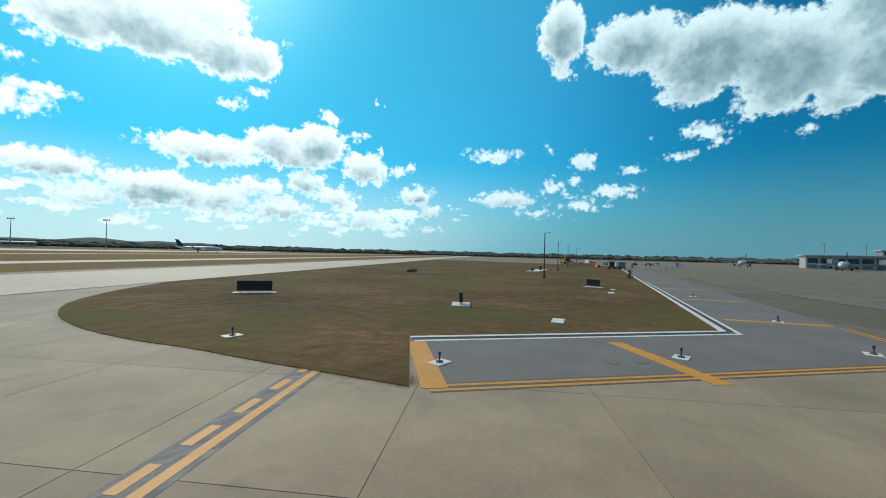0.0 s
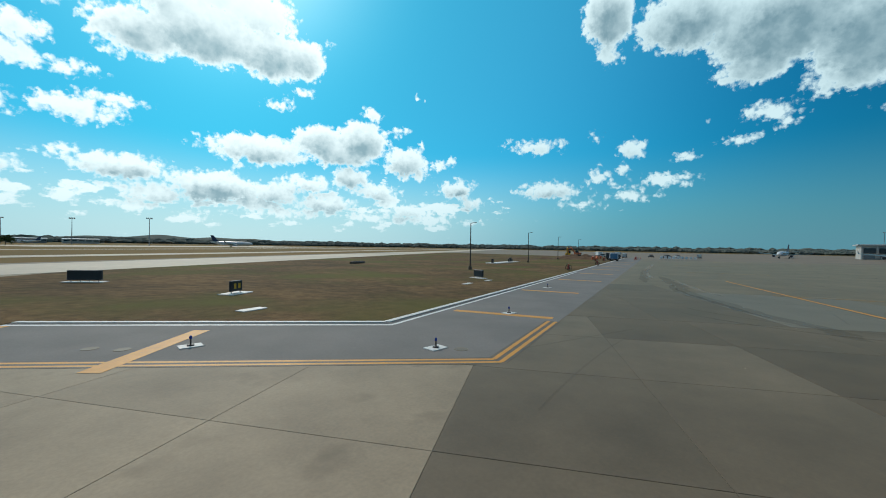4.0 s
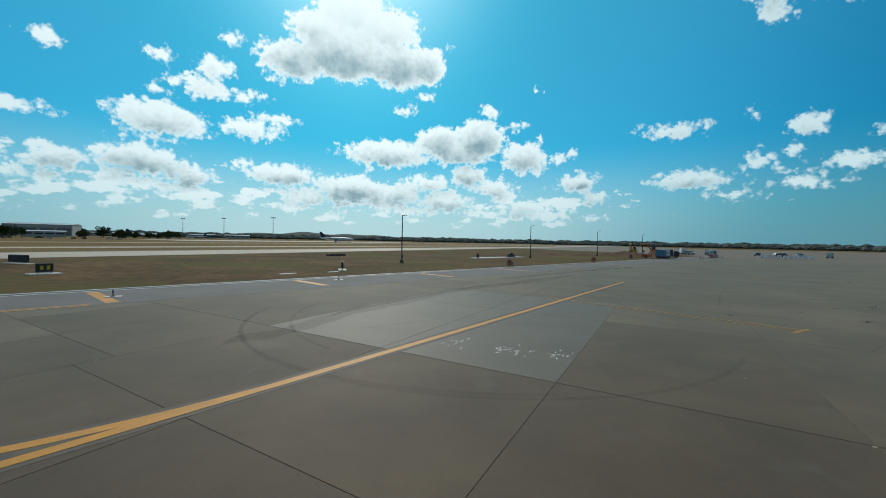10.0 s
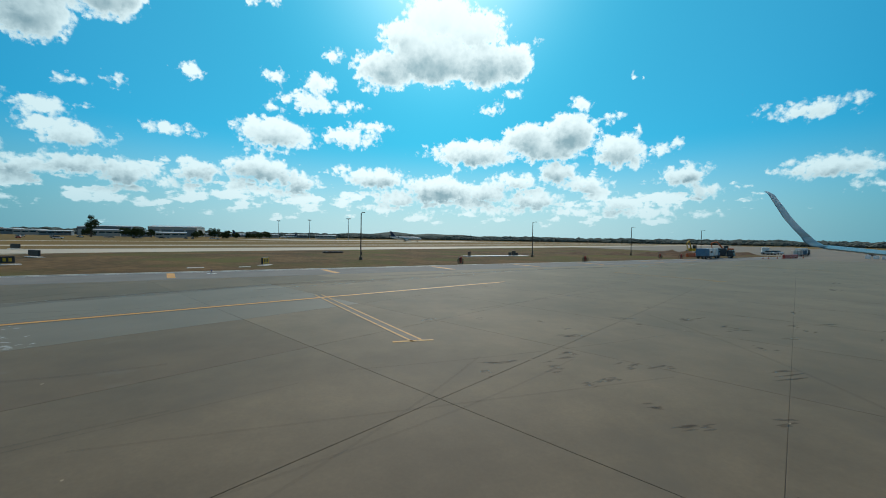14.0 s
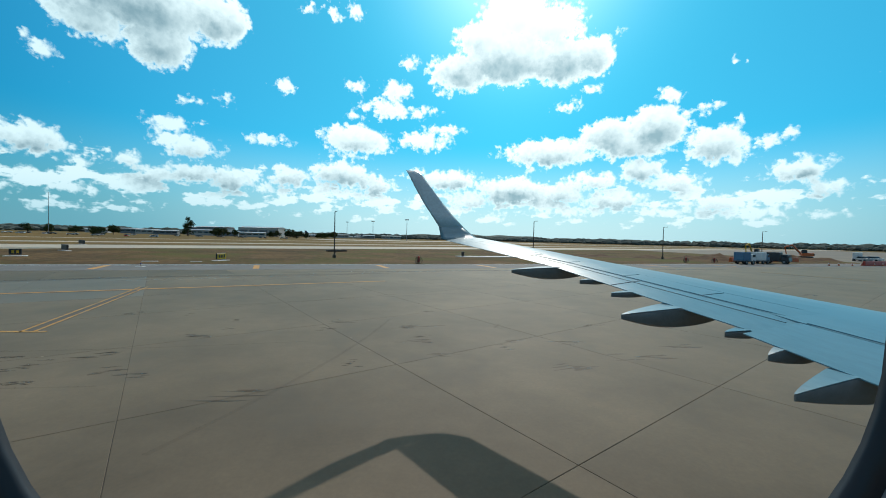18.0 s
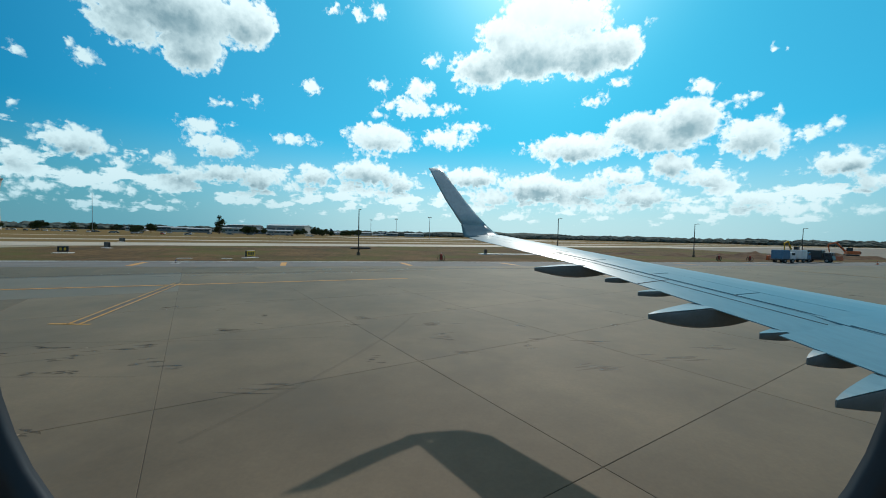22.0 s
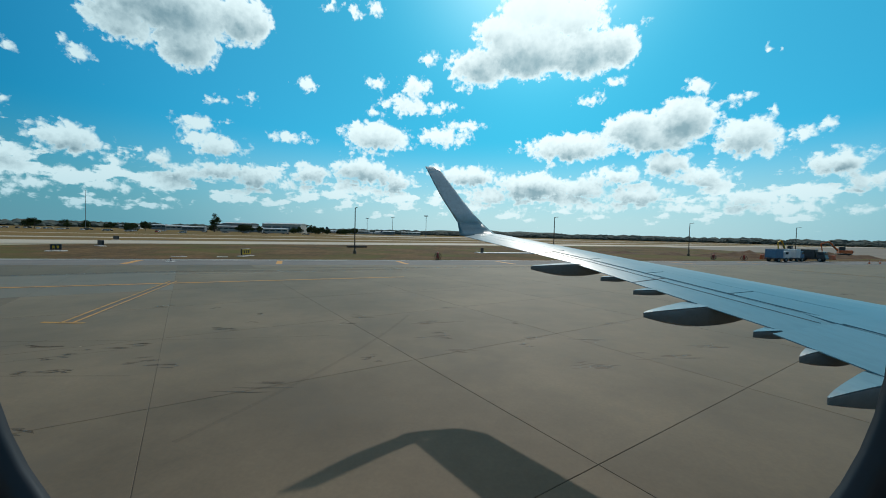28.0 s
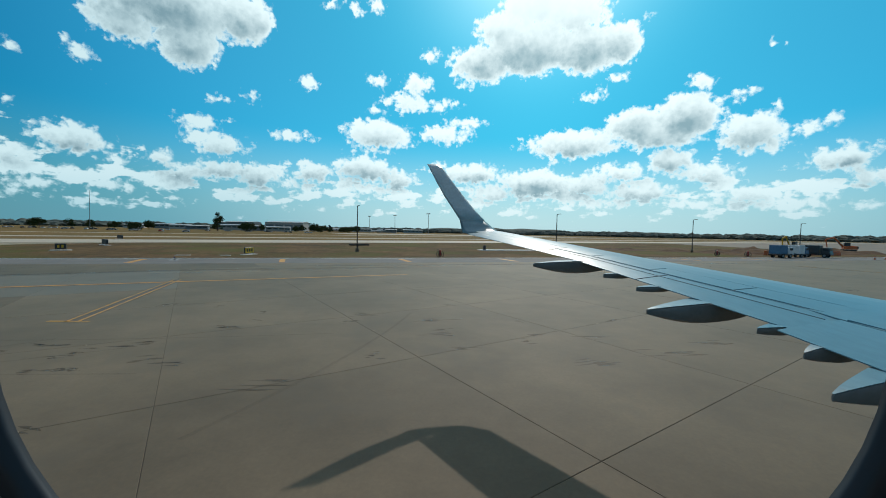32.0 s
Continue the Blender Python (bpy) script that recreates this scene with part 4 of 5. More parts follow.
for nm, z0, z1, r1, r2, mt in (("gallery", 44, 45.2, 6.9, 6.9, WALL_GREY), ("equipment_floor", 45.2, 47.4, 5.4, 5.4, WALL_PALE), ("cab_glazing", 47.4, 50.6, 4.2, 4.9, WINDOW_DARK), ("cab_roof", 50.6, 51.5, 5.2, 4.9, ROOF_PALE), ("roof_drum", 51.5, 53.0, 2.0, 1.8, WALL_GREY)):
    bm = bmesh.new()
    tube(bm, (0, 0, z0), (0, 0, z1), r1, r2, 20)
    part(nm, bm, mt, tower)
for k in range(18):
    a = 2 * math.pi * k / 18
    bm = bmesh.new()
    tube(bm, (6.8 * math.cos(a), 6.8 * math.sin(a), 45.2), (6.8 * math.cos(a), 6.8 * math.sin(a), 46.3), 0.06, None, 6)
    part("railing_post", bm, STEEL, tower)


def building(name, x, y, turn, sx, sy, h, wall, roof, label, bays=6, door=True, pitch=1.5):
    b = empty(name, at(x, y, -0.06, turn))
    tagged(b, label, "building")
    bm = bmesh.new()
    box(bm, (0, 0, h / 2), (sx, sy, h))
    part("wall", bm, wall, b)
    bm = bmesh.new()
    lo = [bm.verts.new(p) for p in ((-sx / 2 - 0.6, -sy / 2 - 0.6, h), (sx / 2 + 0.6, -sy / 2 - 0.6, h), (sx / 2 + 0.6, sy / 2 + 0.6, h), (-sx / 2 - 0.6, sy / 2 + 0.6, h))]
    r = [bm.verts.new((-sx / 2 - 0.6, 0, h + pitch)), bm.verts.new((sx / 2 + 0.6, 0, h + pitch))]
    for f in ((lo[0], lo[1], r[1], r[0]), (lo[2], lo[3], r[0], r[1]), (lo[1], lo[2], r[1]), (lo[3], lo[0], r[0]), (lo[3], lo[2], lo[1], lo[0])):
        bm.faces.new(f)
    part("roof", bm, roof, b)
    for k in range(bays):
        cx = -sx / 2 + (k + 0.5) * sx / bays
        bm = bmesh.new()
        if door:
            box(bm, (cx, -sy / 2 - 0.08, h * 0.36), (sx / bays * 0.82, 0.16, h * 0.72), bevel=0.03)
            part("hangar_door", bm, WALL_GREY if wall is not WALL_GREY else WALL_PALE, b)
        else:
            box(bm, (cx, -sy / 2 - 0.05, h * 0.62), (sx / bays * 0.8, 0.12, h * 0.22), bevel=0.03)
            part("window", bm, WINDOW_DARK, b)
    return b


building("hangar", -262, 615, 5, 42, 40, 13, WALL_GREY, ROOF_PALE, "grey hangar with a pale metal roof", 3)
building("hangar", -300, 628, 5, 26, 30, 12, WALL_GREY, ROOF_PALE, "grey hangar with a pale metal roof", 2)
building("hangar", -196, 636, 5, 62, 45, 14, WALL_PALE, ROOF_PALE, "large pale hangar with a pitched metal roof", 4, True, 2.2)
for k in range(7):
    building("shed", -120 - 46 * k, 420 + 22 * k + (k % 3) * 12, 20, 26, 14, 5.0 + (k % 3), (WALL_PALE, WALL_GREY)[k % 2], ROOF_PALE, "low airport shed with a pale roof", 4, False, 0.8)
for k in range(5):
    building("shed", 20 - 48 * k, 660 + 10 * k, 5, 34, 16, 5.5, (WALL_PALE, WALL_GREY)[k % 2], ROOF_PALE, "low airport shed with a pale roof", 5, False, 0.8)

term = empty("terminal", at(388, -80, 0.0, 94))
tagged(term, "long low airport terminal with glazed bays", "terminal building")
for nm, c, s, mt in (("wall", (0, 0, 4.4), (120, 26, 8.8), WALL_PALE), ("roof", (0, 0, 9.2), (123, 29, 0.8), ROOF_PALE), ("upper_storey", (-12, 4, 11.2), (70, 16, 3.2), WALL_GREY), ("upper_roof", (-12, 4, 13.0), (72, 18, 0.5), ROOF_PALE)):
    bm = bmesh.new()
    box(bm, c, s, bevel=0.1)
    part(nm, bm, mt, term)
for k in range(18):
    bm = bmesh.new()
    box(bm, (-56 + k * 6.6, 13.05, 5.6), (5.2, 0.3, 3.2), bevel=0.05)
    part("window", bm, WINDOW_DARK, term)
for k in range(18):
    bm = bmesh.new()
    box(bm, (-56 + k * 6.6, 13.05, 1.7), (4.6, 0.3, 2.4), bevel=0.05)
    part("ground_floor_bay", bm, WALL_GREY, term)
for k in range(19):
    bm = bmesh.new()
    box(bm, (-59.3 + k * 6.6, 13.3, 4.4), (0.6, 0.6, 8.8), bevel=0.05)
    part("pilaster", bm, WALL_PALE, term)
for k in range(12):
    bm = bmesh.new()
    box(bm, (-44 + k * 5.8, 12.05, 11.2), (4.4, 0.2, 1.8), bevel=0.05)
    part("upper_window", bm, WINDOW_DARK, term)
for k in range(5):
    bm = bmesh.new()
    box(bm, (-48 + k * 24, 22, 5.2), (3.2, 18, 3.0), bevel=0.15)
    tube(bm, (-48 + k * 24, 29, 0), (-48 + k * 24, 29, 3.8), 0.5, 0.5, 10)
    part("jet_bridge", bm, WALL_GREY, term)
for k in range(6):
    bm = bmesh.new()
    tube(bm, (-50 + k * 20, 10, 9.5), (-50 + k * 20, 10, 17), 0.14, 0.1, 8)
    box(bm, (-50 + k * 20, 10, 17), (1.4, 0.5, 0.3), bevel=0.05)
    part("roof_lamp", bm, STEEL, term)


def airliner(x, y, turn, label, body=WHITE_BODY, tail=TAIL_BLUE, s=1.0):
    """A twin-engined airliner seen far off, nose towards +x."""
    a = empty("airliner", at(x, y, -0.02, turn))
    a.scale = (s, s, s)
    tagged(a, label, "aircraft", "parked airliners")
    bm = bmesh.new()
    rings = []
    for px, r, dz in ((-17, 0.25, 1.0), (-13, 1.0, 0.7), (-8, 1.65, 0.15), (-2, 1.75, 0), (10, 1.75, 0), (13.5, 1.6, -0.1), (15.6, 1.1, -0.3), (16.8, 0.35, -0.5)):
        rings.append([bm.verts.new((px, r * math.cos(t * math.pi / 8), 3.3 + dz + r * math.sin(t * math.pi / 8))) for t in range(16)])
    for p, q in zip(rings, rings[1:]):
        for i in range(16):
            bm.faces.new((p[i], p[(i + 1) % 16], q[(i + 1) % 16], q[i]))
    bm.faces.new(rings[0]), bm.faces.new(rings[-1][::-1])
    bmesh.ops.recalc_face_normals(bm, faces=bm.faces)
    fus = part("fuselage", bm, body, a, smooth=True)
    bm = bmesh.new()
    for k in range(30):
        for sgn in (-1, 1):
            box(bm, (-10 + k * 0.75, sgn * 1.7, 3.75), (0.3, 0.12, 0.42))
    part("window_row", bm, WINDOW_DARK, fus)
    bm = bmesh.new()
    box(bm, (15.2, 0, 3.75), (1.0, 1.5, 0.45), bevel=0.1)
    part("windscreen", bm, WINDOW_DARK, fus)

    def slab(pts, th, axis):
        bm = bmesh.new()
        lo = [bm.verts.new(p) for p in pts]
        hi = [bm.verts.new((p[0], p[1] + (th if axis == "y" else 0), p[2] + (th if axis == "z" else 0))) for p in pts]
        bm.faces.new(lo[::-1]), bm.faces.new(hi)
        for i in range(len(pts)):
            j = (i + 1) % len(pts)
            bm.faces.new((lo[i], lo[j], hi[j], hi[i]))
        bmesh.ops.recalc_face_normals(bm, faces=bm.faces)
        return bm

    for sgn in (-1, 1):
        part("wing", slab([(3.5, sgn * 1.2, 2.3), (-2.8, sgn * 1.2, 2.3), (-4.6, sgn * 15, 3.6), (-3.0, sgn * 15, 3.6)], 0.3, "z"), WING_GREY, a)
        part("winglet", slab([(-3.2, sgn * 15, 3.7), (-4.6, sgn * 15, 3.7), (-5.4, sgn * 15.4, 5.4), (-4.8, sgn * 15.4, 5.4)], 0.12, "y"), tail, a)
        part("stabiliser", slab([(-12.5, sgn * 0.8, 4.6), (-15.6, sgn * 0.8, 4.6), (-17, sgn * 5.6, 5.2), (-15.6, sgn * 5.6, 5.2)], 0.2, "z"), WING_GREY, a)
        bm = bmesh.new()
        tube(bm, (0.2, sgn * 4.9, 1.7), (4.0, sgn * 4.9, 1.7), 0.75, 0.98, 16)
        e = part("engine", bm, body, a)
        bm = bmesh.new()
        tube(bm, (4.0, sgn * 4.9, 1.7), (4.06, sgn * 4.9, 1.7), 0.84, 0.84, 16)
        part("intake", bm, SIGN_BLACK, e)
        wheel(a, -1.2, sgn * 2.9, 0.55, 0.7)
        bm = bmesh.new()
        tube(bm, (-1.2, sgn * 2.9, 0.5), (-1.2, sgn * 2.6, 2.4), 0.14)
        part("gear_leg", bm, STEEL, a)
    part("fin", slab([(-10.5, -0.15, 4.7), (-15.4, -0.15, 4.7), (-17.6, -0.15, 10.4), (-15.2, -0.15, 10.4)], 0.3, "y"), tail, a)
    wheel(a, 12.5, 0, 0.4, 0.5)
    bm = bmesh.new()
    tube(bm, (12.5, 0, 0.4), (12.5, 0, 2.0), 0.1)
    part("nose_leg", bm, STEEL, a)
    return a


airliner(118, 372, -20, "white airliner with a dark tail on the far apron")
airliner(330, 12, 175, "white airliner with a dark tail near the terminal", s=0.85)
airliner(305, -33, 170, "white airliner with a dark blue tail at the terminal")
airliner(-60, 470, 10, "white airliner with a dark tail on the far apron", s=0.9)
airliner(-20, 520, 160, "small white aircraft on the far apron", s=0.7)


# ------------------------------------------------------------ trees, woods and hills
def tree(x, y, h, w, seed, label="dark green broadleaf tree with an uneven crown"):
    rng = random.Random(seed)
    t = empty("tree", at(x, y, -0.06))
    tagged(t, label, "tree", "airfield trees")
    bm = bmesh.new()
    tube(bm, (0, 0, -0.2), (0.1, 0, h * 0.45), 0.035 * h, 0.022 * h, 8)
    for k in range(7):
        a = k * 2.4 + rng.random()
        z = h * rng.uniform(0.3, 0.6)
        tube(bm, (0.05, 0, z), (math.cos(a) * w * 0.35, math.sin(a) * w * 0.35, z + h * rng.uniform(0.12, 0.3)), 0.012 * h, 0.005 * h, 6)
    tube(bm, (0.1, 0, h * 0.45), (0, 0.1, h * 0.85), 0.022 * h, 0.006 * h, 6)
    part("trunk", bm, BARK, t)
    verts, faces = [], []
    lobes = [(rng.uniform(-0.34, 0.34) * w, rng.uniform(-0.34, 0.34) * w, h * rng.uniform(0.42, 0.9), rng.uniform(0.14, 0.26) * w) for _ in range(9)] + [(0, 0, h * 0.88, 0.16 * w)]
    for lx, ly, lz, lr in lobes:
        for _ in range(75):
            d = Vector((rng.gauss(0, 1), rng.gauss(0, 1), rng.gauss(0, 0.8))).normalized() * lr * rng.uniform(0.45, 1.08)
            c = Vector((lx, ly, lz)) + d
            s = 0.055 * w * rng.uniform(0.5, 1.2)
            ax = Vector((rng.gauss(0, 1), rng.gauss(0, 1), rng.gauss(0, 1))).normalized()
            bx = ax.orthogonal().normalized()
            cx = ax.cross(bx)
            i = len(verts)
            verts += [c + bx * s, c + cx * s * 0.7, c - bx * s, c - cx * s * 0.7, c + ax * s * 0.5]
            faces += [(i, i + 1, i + 4), (i + 1, i + 2, i + 4), (i + 2, i + 3, i + 4), (i + 3, i, i + 4)]
    me = bpy.data.meshes.new("crown")
    me.from_pydata(verts, [], faces)
    me.materials.append(LEAF)
    c = new("crown", me)
    c.parent = t
    return t


tree(-156, 358, 19.5, 12, 1, "tall ragged dark tree standing alone")
for k, (x, y, h, w) in enumerate(((-205, 330, 8, 11), (-228, 318, 7, 9), (-250, 300, 7.5, 9), (-268, 286, 7, 10), (-100, 440, 8, 11), (-88, 448, 10, 12), (-76, 455, 8, 10), (-185, 470, 9, 12), (-40, 480, 8, 10), (-130, 400, 7, 8), (-238, 262, 8, 9), (-215, 280, 7, 9))):
    tree(x, y, h, w, 10 + k)


rng = random.Random(12)
for k in range(22):
    b, r = radians(rng.uniform(12, 50)), rng.uniform(360, 520)
    tree(71 - math.sin(b) * r, -36 + math.cos(b) * r, rng.uniform(4.5, 8), rng.uniform(6, 11), 40 + k)


def far_woods(name, r0, r1, a0, a1, h0, h1, count, seed, label):
    """A belt of joined crowns between two bearings, far off."""
    rng = random.Random(seed)
    verts, faces = [], []
    for _ in range(count):
        a, r = radians(rng.uniform(a0, a1)), rng.uniform(r0, r1)
        cx, cy = -math.sin(a) * r + 60, math.cos(a) * r
        h = rng.uniform(h0, h1)
        w = h * rng.uniform(0.7, 1.5)
        i = len(verts)
        n = 7
        for ring, (zz, rr) in enumerate(((0.0, 0.8), (0.45, 1.0), (0.8, 0.65))):
            for k in range(n):
                t = 2 * math.pi * k / n + ring * 0.4
                rad = w * rr * rng.uniform(0.75, 1.15)
                verts.append((cx + rad * math.cos(t), cy + rad * math.sin(t), h * zz * rng.uniform(0.9, 1.1) - 0.3))
        verts.append((cx, cy, h))
        for ring in range(2):
            for k in range(n):
                a1_, b1_ = i + ring * n + k, i + ring * n + (k + 1) % n
                faces.append((a1_, b1_, b1_ + n, a1_ + n))
        for k in range(n):
            faces.append((i + 2 * n + k, i + 2 * n + (k + 1) % n, i + 3 * n))
    me = bpy.data.meshes.new(name)
    me.from_pydata(verts, [], faces)
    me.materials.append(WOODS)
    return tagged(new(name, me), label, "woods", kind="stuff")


far_woods("far_woods", 900, 1300, -118, 72, 5, 10, 2600, 3, "far belt of dark green woods along the horizon")
far_woods("far_woods_behind", 1800, 2600, -118, 72, 10, 22, 2400, 4, "distant dark wooded rise")


def hill(x, y, sx, sy, h, turn, seed):
    bm = bmesh.new()
    bmesh.ops.create_grid(bm, x_segments=60, y_segments=10, size=1)
    for v in bm.verts:
        px, py = v.co.x, v.co.y
        v.co = Vector((px * sx, py * sy, h * max(0, 1 - px * px) ** 1.2 * max(0, 1 - py * py) * (0.85 + 0.3 * noise.noise(Vector((px * 5 + seed, py, 0)))) - 0.5))
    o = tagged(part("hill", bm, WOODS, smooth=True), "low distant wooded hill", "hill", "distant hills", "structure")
    o.matrix_basis = at(x, y, 0, turn)


hill(430, 2600, 800, 300, 44, -8, 1)
hill(1250, 2500, 700, 300, 30, -25, 2)
hill(-300, 2900, 900, 300, 26, 5, 3)

# ------------------------------------------------------------ the airliner's wing
EYE = Vector((75.0, -35.8, 3.68))          # seat at the cabin window
WING_K = 0.875                             # size of the regional jet's wing
wing = empty("aircraft_wing", Matrix.Translation(EYE) @ Matrix.Rotation(radians(0.76), 4, "X") @ Matrix.Rotation(radians(1.15), 4, "Y") @ Matrix.Rotation(radians(7.9), 4, "Z") @ Matrix.Scale(WING_K, 4) @ Matrix.Translation((0, 0, -EYE.z)))
tagged(wing, "light grey airliner wing with flap fairings, upturned winglet and cabin window", "aircraft wing")


def wing_le(l):
    return 9.95 - 0.47 * l


def wing_te(l):
    return 4.62 if l < 3.95 else 5.46 - 0.155 * l if l < 8.3 else 4.17 - 0.405 * (l - 8.3)


def wing_z(l):
    return 2.2 + 0.1024 * l


def wing_point(l, c, side, lift=0.0):
    """A point of the upper (side 1) or lower (-1) skin at span l and chord fraction c."""
    ch = wing_le(l) - wing_te(l)
    k = 0.17 if side > 0 else -0.125
    return Vector((wing_le(l) - c * ch, l, wing_z(l) + ch * k * math.sqrt(c) * (1 - c) + lift + (0.006 * side)))


def wing_loft(name, l0, l1, c0, c1, mat, parent, lift=0.0, n_span=10, n_chord=9, label="", drop=0.0):
    """A closed shell of the wing between two spans and two chord fractions."""
    bm = bmesh.new()
    rows = []
    for i in range(n_span + 1):
        l = l0 + (l1 - l0) * i / n_span
        cs = [c0 + (c1 - c0) * (0.5 - 0.5 * math.cos(math.pi * j / n_chord)) for j in range(n_chord + 1)]
        up = [wing_point(l, c, 1, lift) for c in cs]
        lo = [wing_point(l, c, -1, lift) for c in cs[::-1]]
        rows.append([bm.verts.new(p) for p in up + lo])
    n = len(rows[0])
    for a, b in zip(rows, rows[1:]):
        for j in range(n):
            bm.faces.new((a[j], a[(j + 1) % n], b[(j + 1) % n], b[j]))
    bm.faces.new(rows[0][::-1]), bm.faces.new(rows[-1])
    bmesh.ops.recalc_face_normals(bm, faces=bm.faces)
    ob = part(name, bm, mat, parent, label, True)
    ob.data.set_sharp_from_angle(angle=radians(35))
    return ob


def wing_plate(name, l0, l1, c0, c1, mat, parent, rise=0.011):
    """A thin panel lying on the upper skin."""
    bm = bmesh.new()
    nl, nc = 4, 4
    top = [[bm.verts.new(wing_point(l0 + (l1 - l0) * i / nl, c0 + (c1 - c0) * j / nc, 1, rise)) for j in range(nc + 1)] for i in range(nl + 1)]
    low = [[bm.verts.new(wing_point(l0 + (l1 - l0) * i / nl, c0 + (c1 - c0) * j / nc, 1, -0.01)) for j in range(nc + 1)] for i in range(nl + 1)]
    for i in range(nl):
        for j in range(nc):
            bm.faces.new((top[i][j], top[i][j + 1], top[i + 1][j + 1], top[i + 1][j]))
    for i in range(nl):
        for j in (0, nc):
            bm.faces.new((top[i][j], top[i + 1][j], low[i + 1][j], low[i][j]))
    for j in range(nc):
        for i in (0, nl):
            bm.faces.new((top[i][j], top[i][j + 1], low[i][j + 1], low[i][j]))
    bmesh.ops.recalc_face_normals(bm, faces=bm.faces)
    return part(name, bm, mat, parent)


main = wing_loft("wing_box", 0.35, 12.6, 0.0845, 0.743, WING_GREY, wing, n_span=18)
wing_loft("leading_edge", 0.4, 3.2, 0.0, 0.083, BARE_METAL, wing, label="polished bare metal leading edge")
for l0, l1 in ((3.23, 6.3), (6.33, 9.4), (9.43, 12.58)):
    wing_loft("slat", l0, l1, 0.0, 0.083, BARE_METAL, wing, label="polished bare metal slat")
wing_loft("inner_flap", 0.4, 3.94, 0.747, 1.0, WING_GREY, wing)
wing_loft("outer_flap", 3.985, 6.4, 0.747, 1.0, WING_GREY, wing)
wing_loft("outer_flap", 6.43, 9.3, 0.747, 1.0, WING_GREY, wing)
wing_loft("aileron", 9.34, 12.4, 0.747, 1.0, WING_GREY, wing)
for l0, l1 in ((1.0, 2.2), (2.23, 3.9), (4.0, 5.3), (5.33, 6.8), (6.83, 8.3), (8.33, 9.3)):
    wing_plate("spoiler", l0, l1, 0.58, 0.735, WING_GREY, wing)
for l0, l1 in ((0.5, 4.0), (4.03, 8.2), (8.23, 12.3)):
    wing_plate("skin_panel", l0, l1, 0.10, 0.565, WING_GREY, wing, 0.003)


def loft_sections(name, secs, mat, label=""):
    """Winglet skin through sections: front, back, span and height of the chord, and the way its outer face looks."""
    bm = bmesh.new()
    rows = []
    for fa, fb, l, z, tilt, th in secs:
        nrm = Vector((0, -math.sin(tilt), math.cos(tilt)))
        ring = []
        for side in (1, -1):
            for j in range(9):
                c = j / 8 if side > 0 else 1 - j / 8
                if side < 0 and j in (0, 8):
                    continue
                t = th * math.sqrt(c) * (1 - c) * 2.6 * side
                ring.append(bm.verts.new(Vector((fa + (fb - fa) * c, l, z)) + nrm * t))
        rows.append(ring)
    n = len(rows[0])
    for a, b in zip(rows, rows[1:]):
        for j in range(n):
            bm.faces.new((a[j], a[(j + 1) % n], b[(j + 1) % n], b[j]))
    bm.faces.new(rows[-1])
    bm.faces.new(rows[0][::-1])
    bmesh.ops.recalc_face_normals(bm, faces=bm.faces)
    return part(name, bm, mat, wing, label, True)


def lean(secs, first, last):
    """Let the winglet lean outwards from its foot to its tip."""
    out = []
    for k, (fa, fb, l, z, tilt, th) in enumerate(secs):
        g = 1 + first + (last - first) * k / (len(secs) - 1)
        out.append((fa * g, fb * g, l * g, EYE.z + (z - EYE.z) * g, tilt, th))
    return out


loft_sections("winglet_root", lean([(4.03, 2.43, 12.6, wing_z(12.6) + 0.01, 0.1, 0.07), (3.72, 2.42, 12.85, wing_z(12.6) + 0.07, 0.35, 0.06), (3.52, 2.41, 13.02, 3.72, 0.8, 0.05), (3.28, 2.38, 13.1, 3.92, 1.2, 0.04)], 0.0, 0.006), WING_GREY)
loft_sections("winglet", lean([(3.28, 2.38, 13.1, 3.92, 1.2, 0.04), (2.9, 2.12, 13.22, 4.32, 1.35, 0.036), (2.55, 1.84, 13.3, 4.72, 1.38, 0.032), (2.11, 1.52, 13.37, 5.26, 1.4, 0.026), (1.76, 1.28, 13.42, 5.7, 1.4, 0.02), (1.56, 1.2, 13.43, 5.82, 1.4, 0.012)], 0.006, 0.05), WINGLET_GREY, "grey upturned winglet")


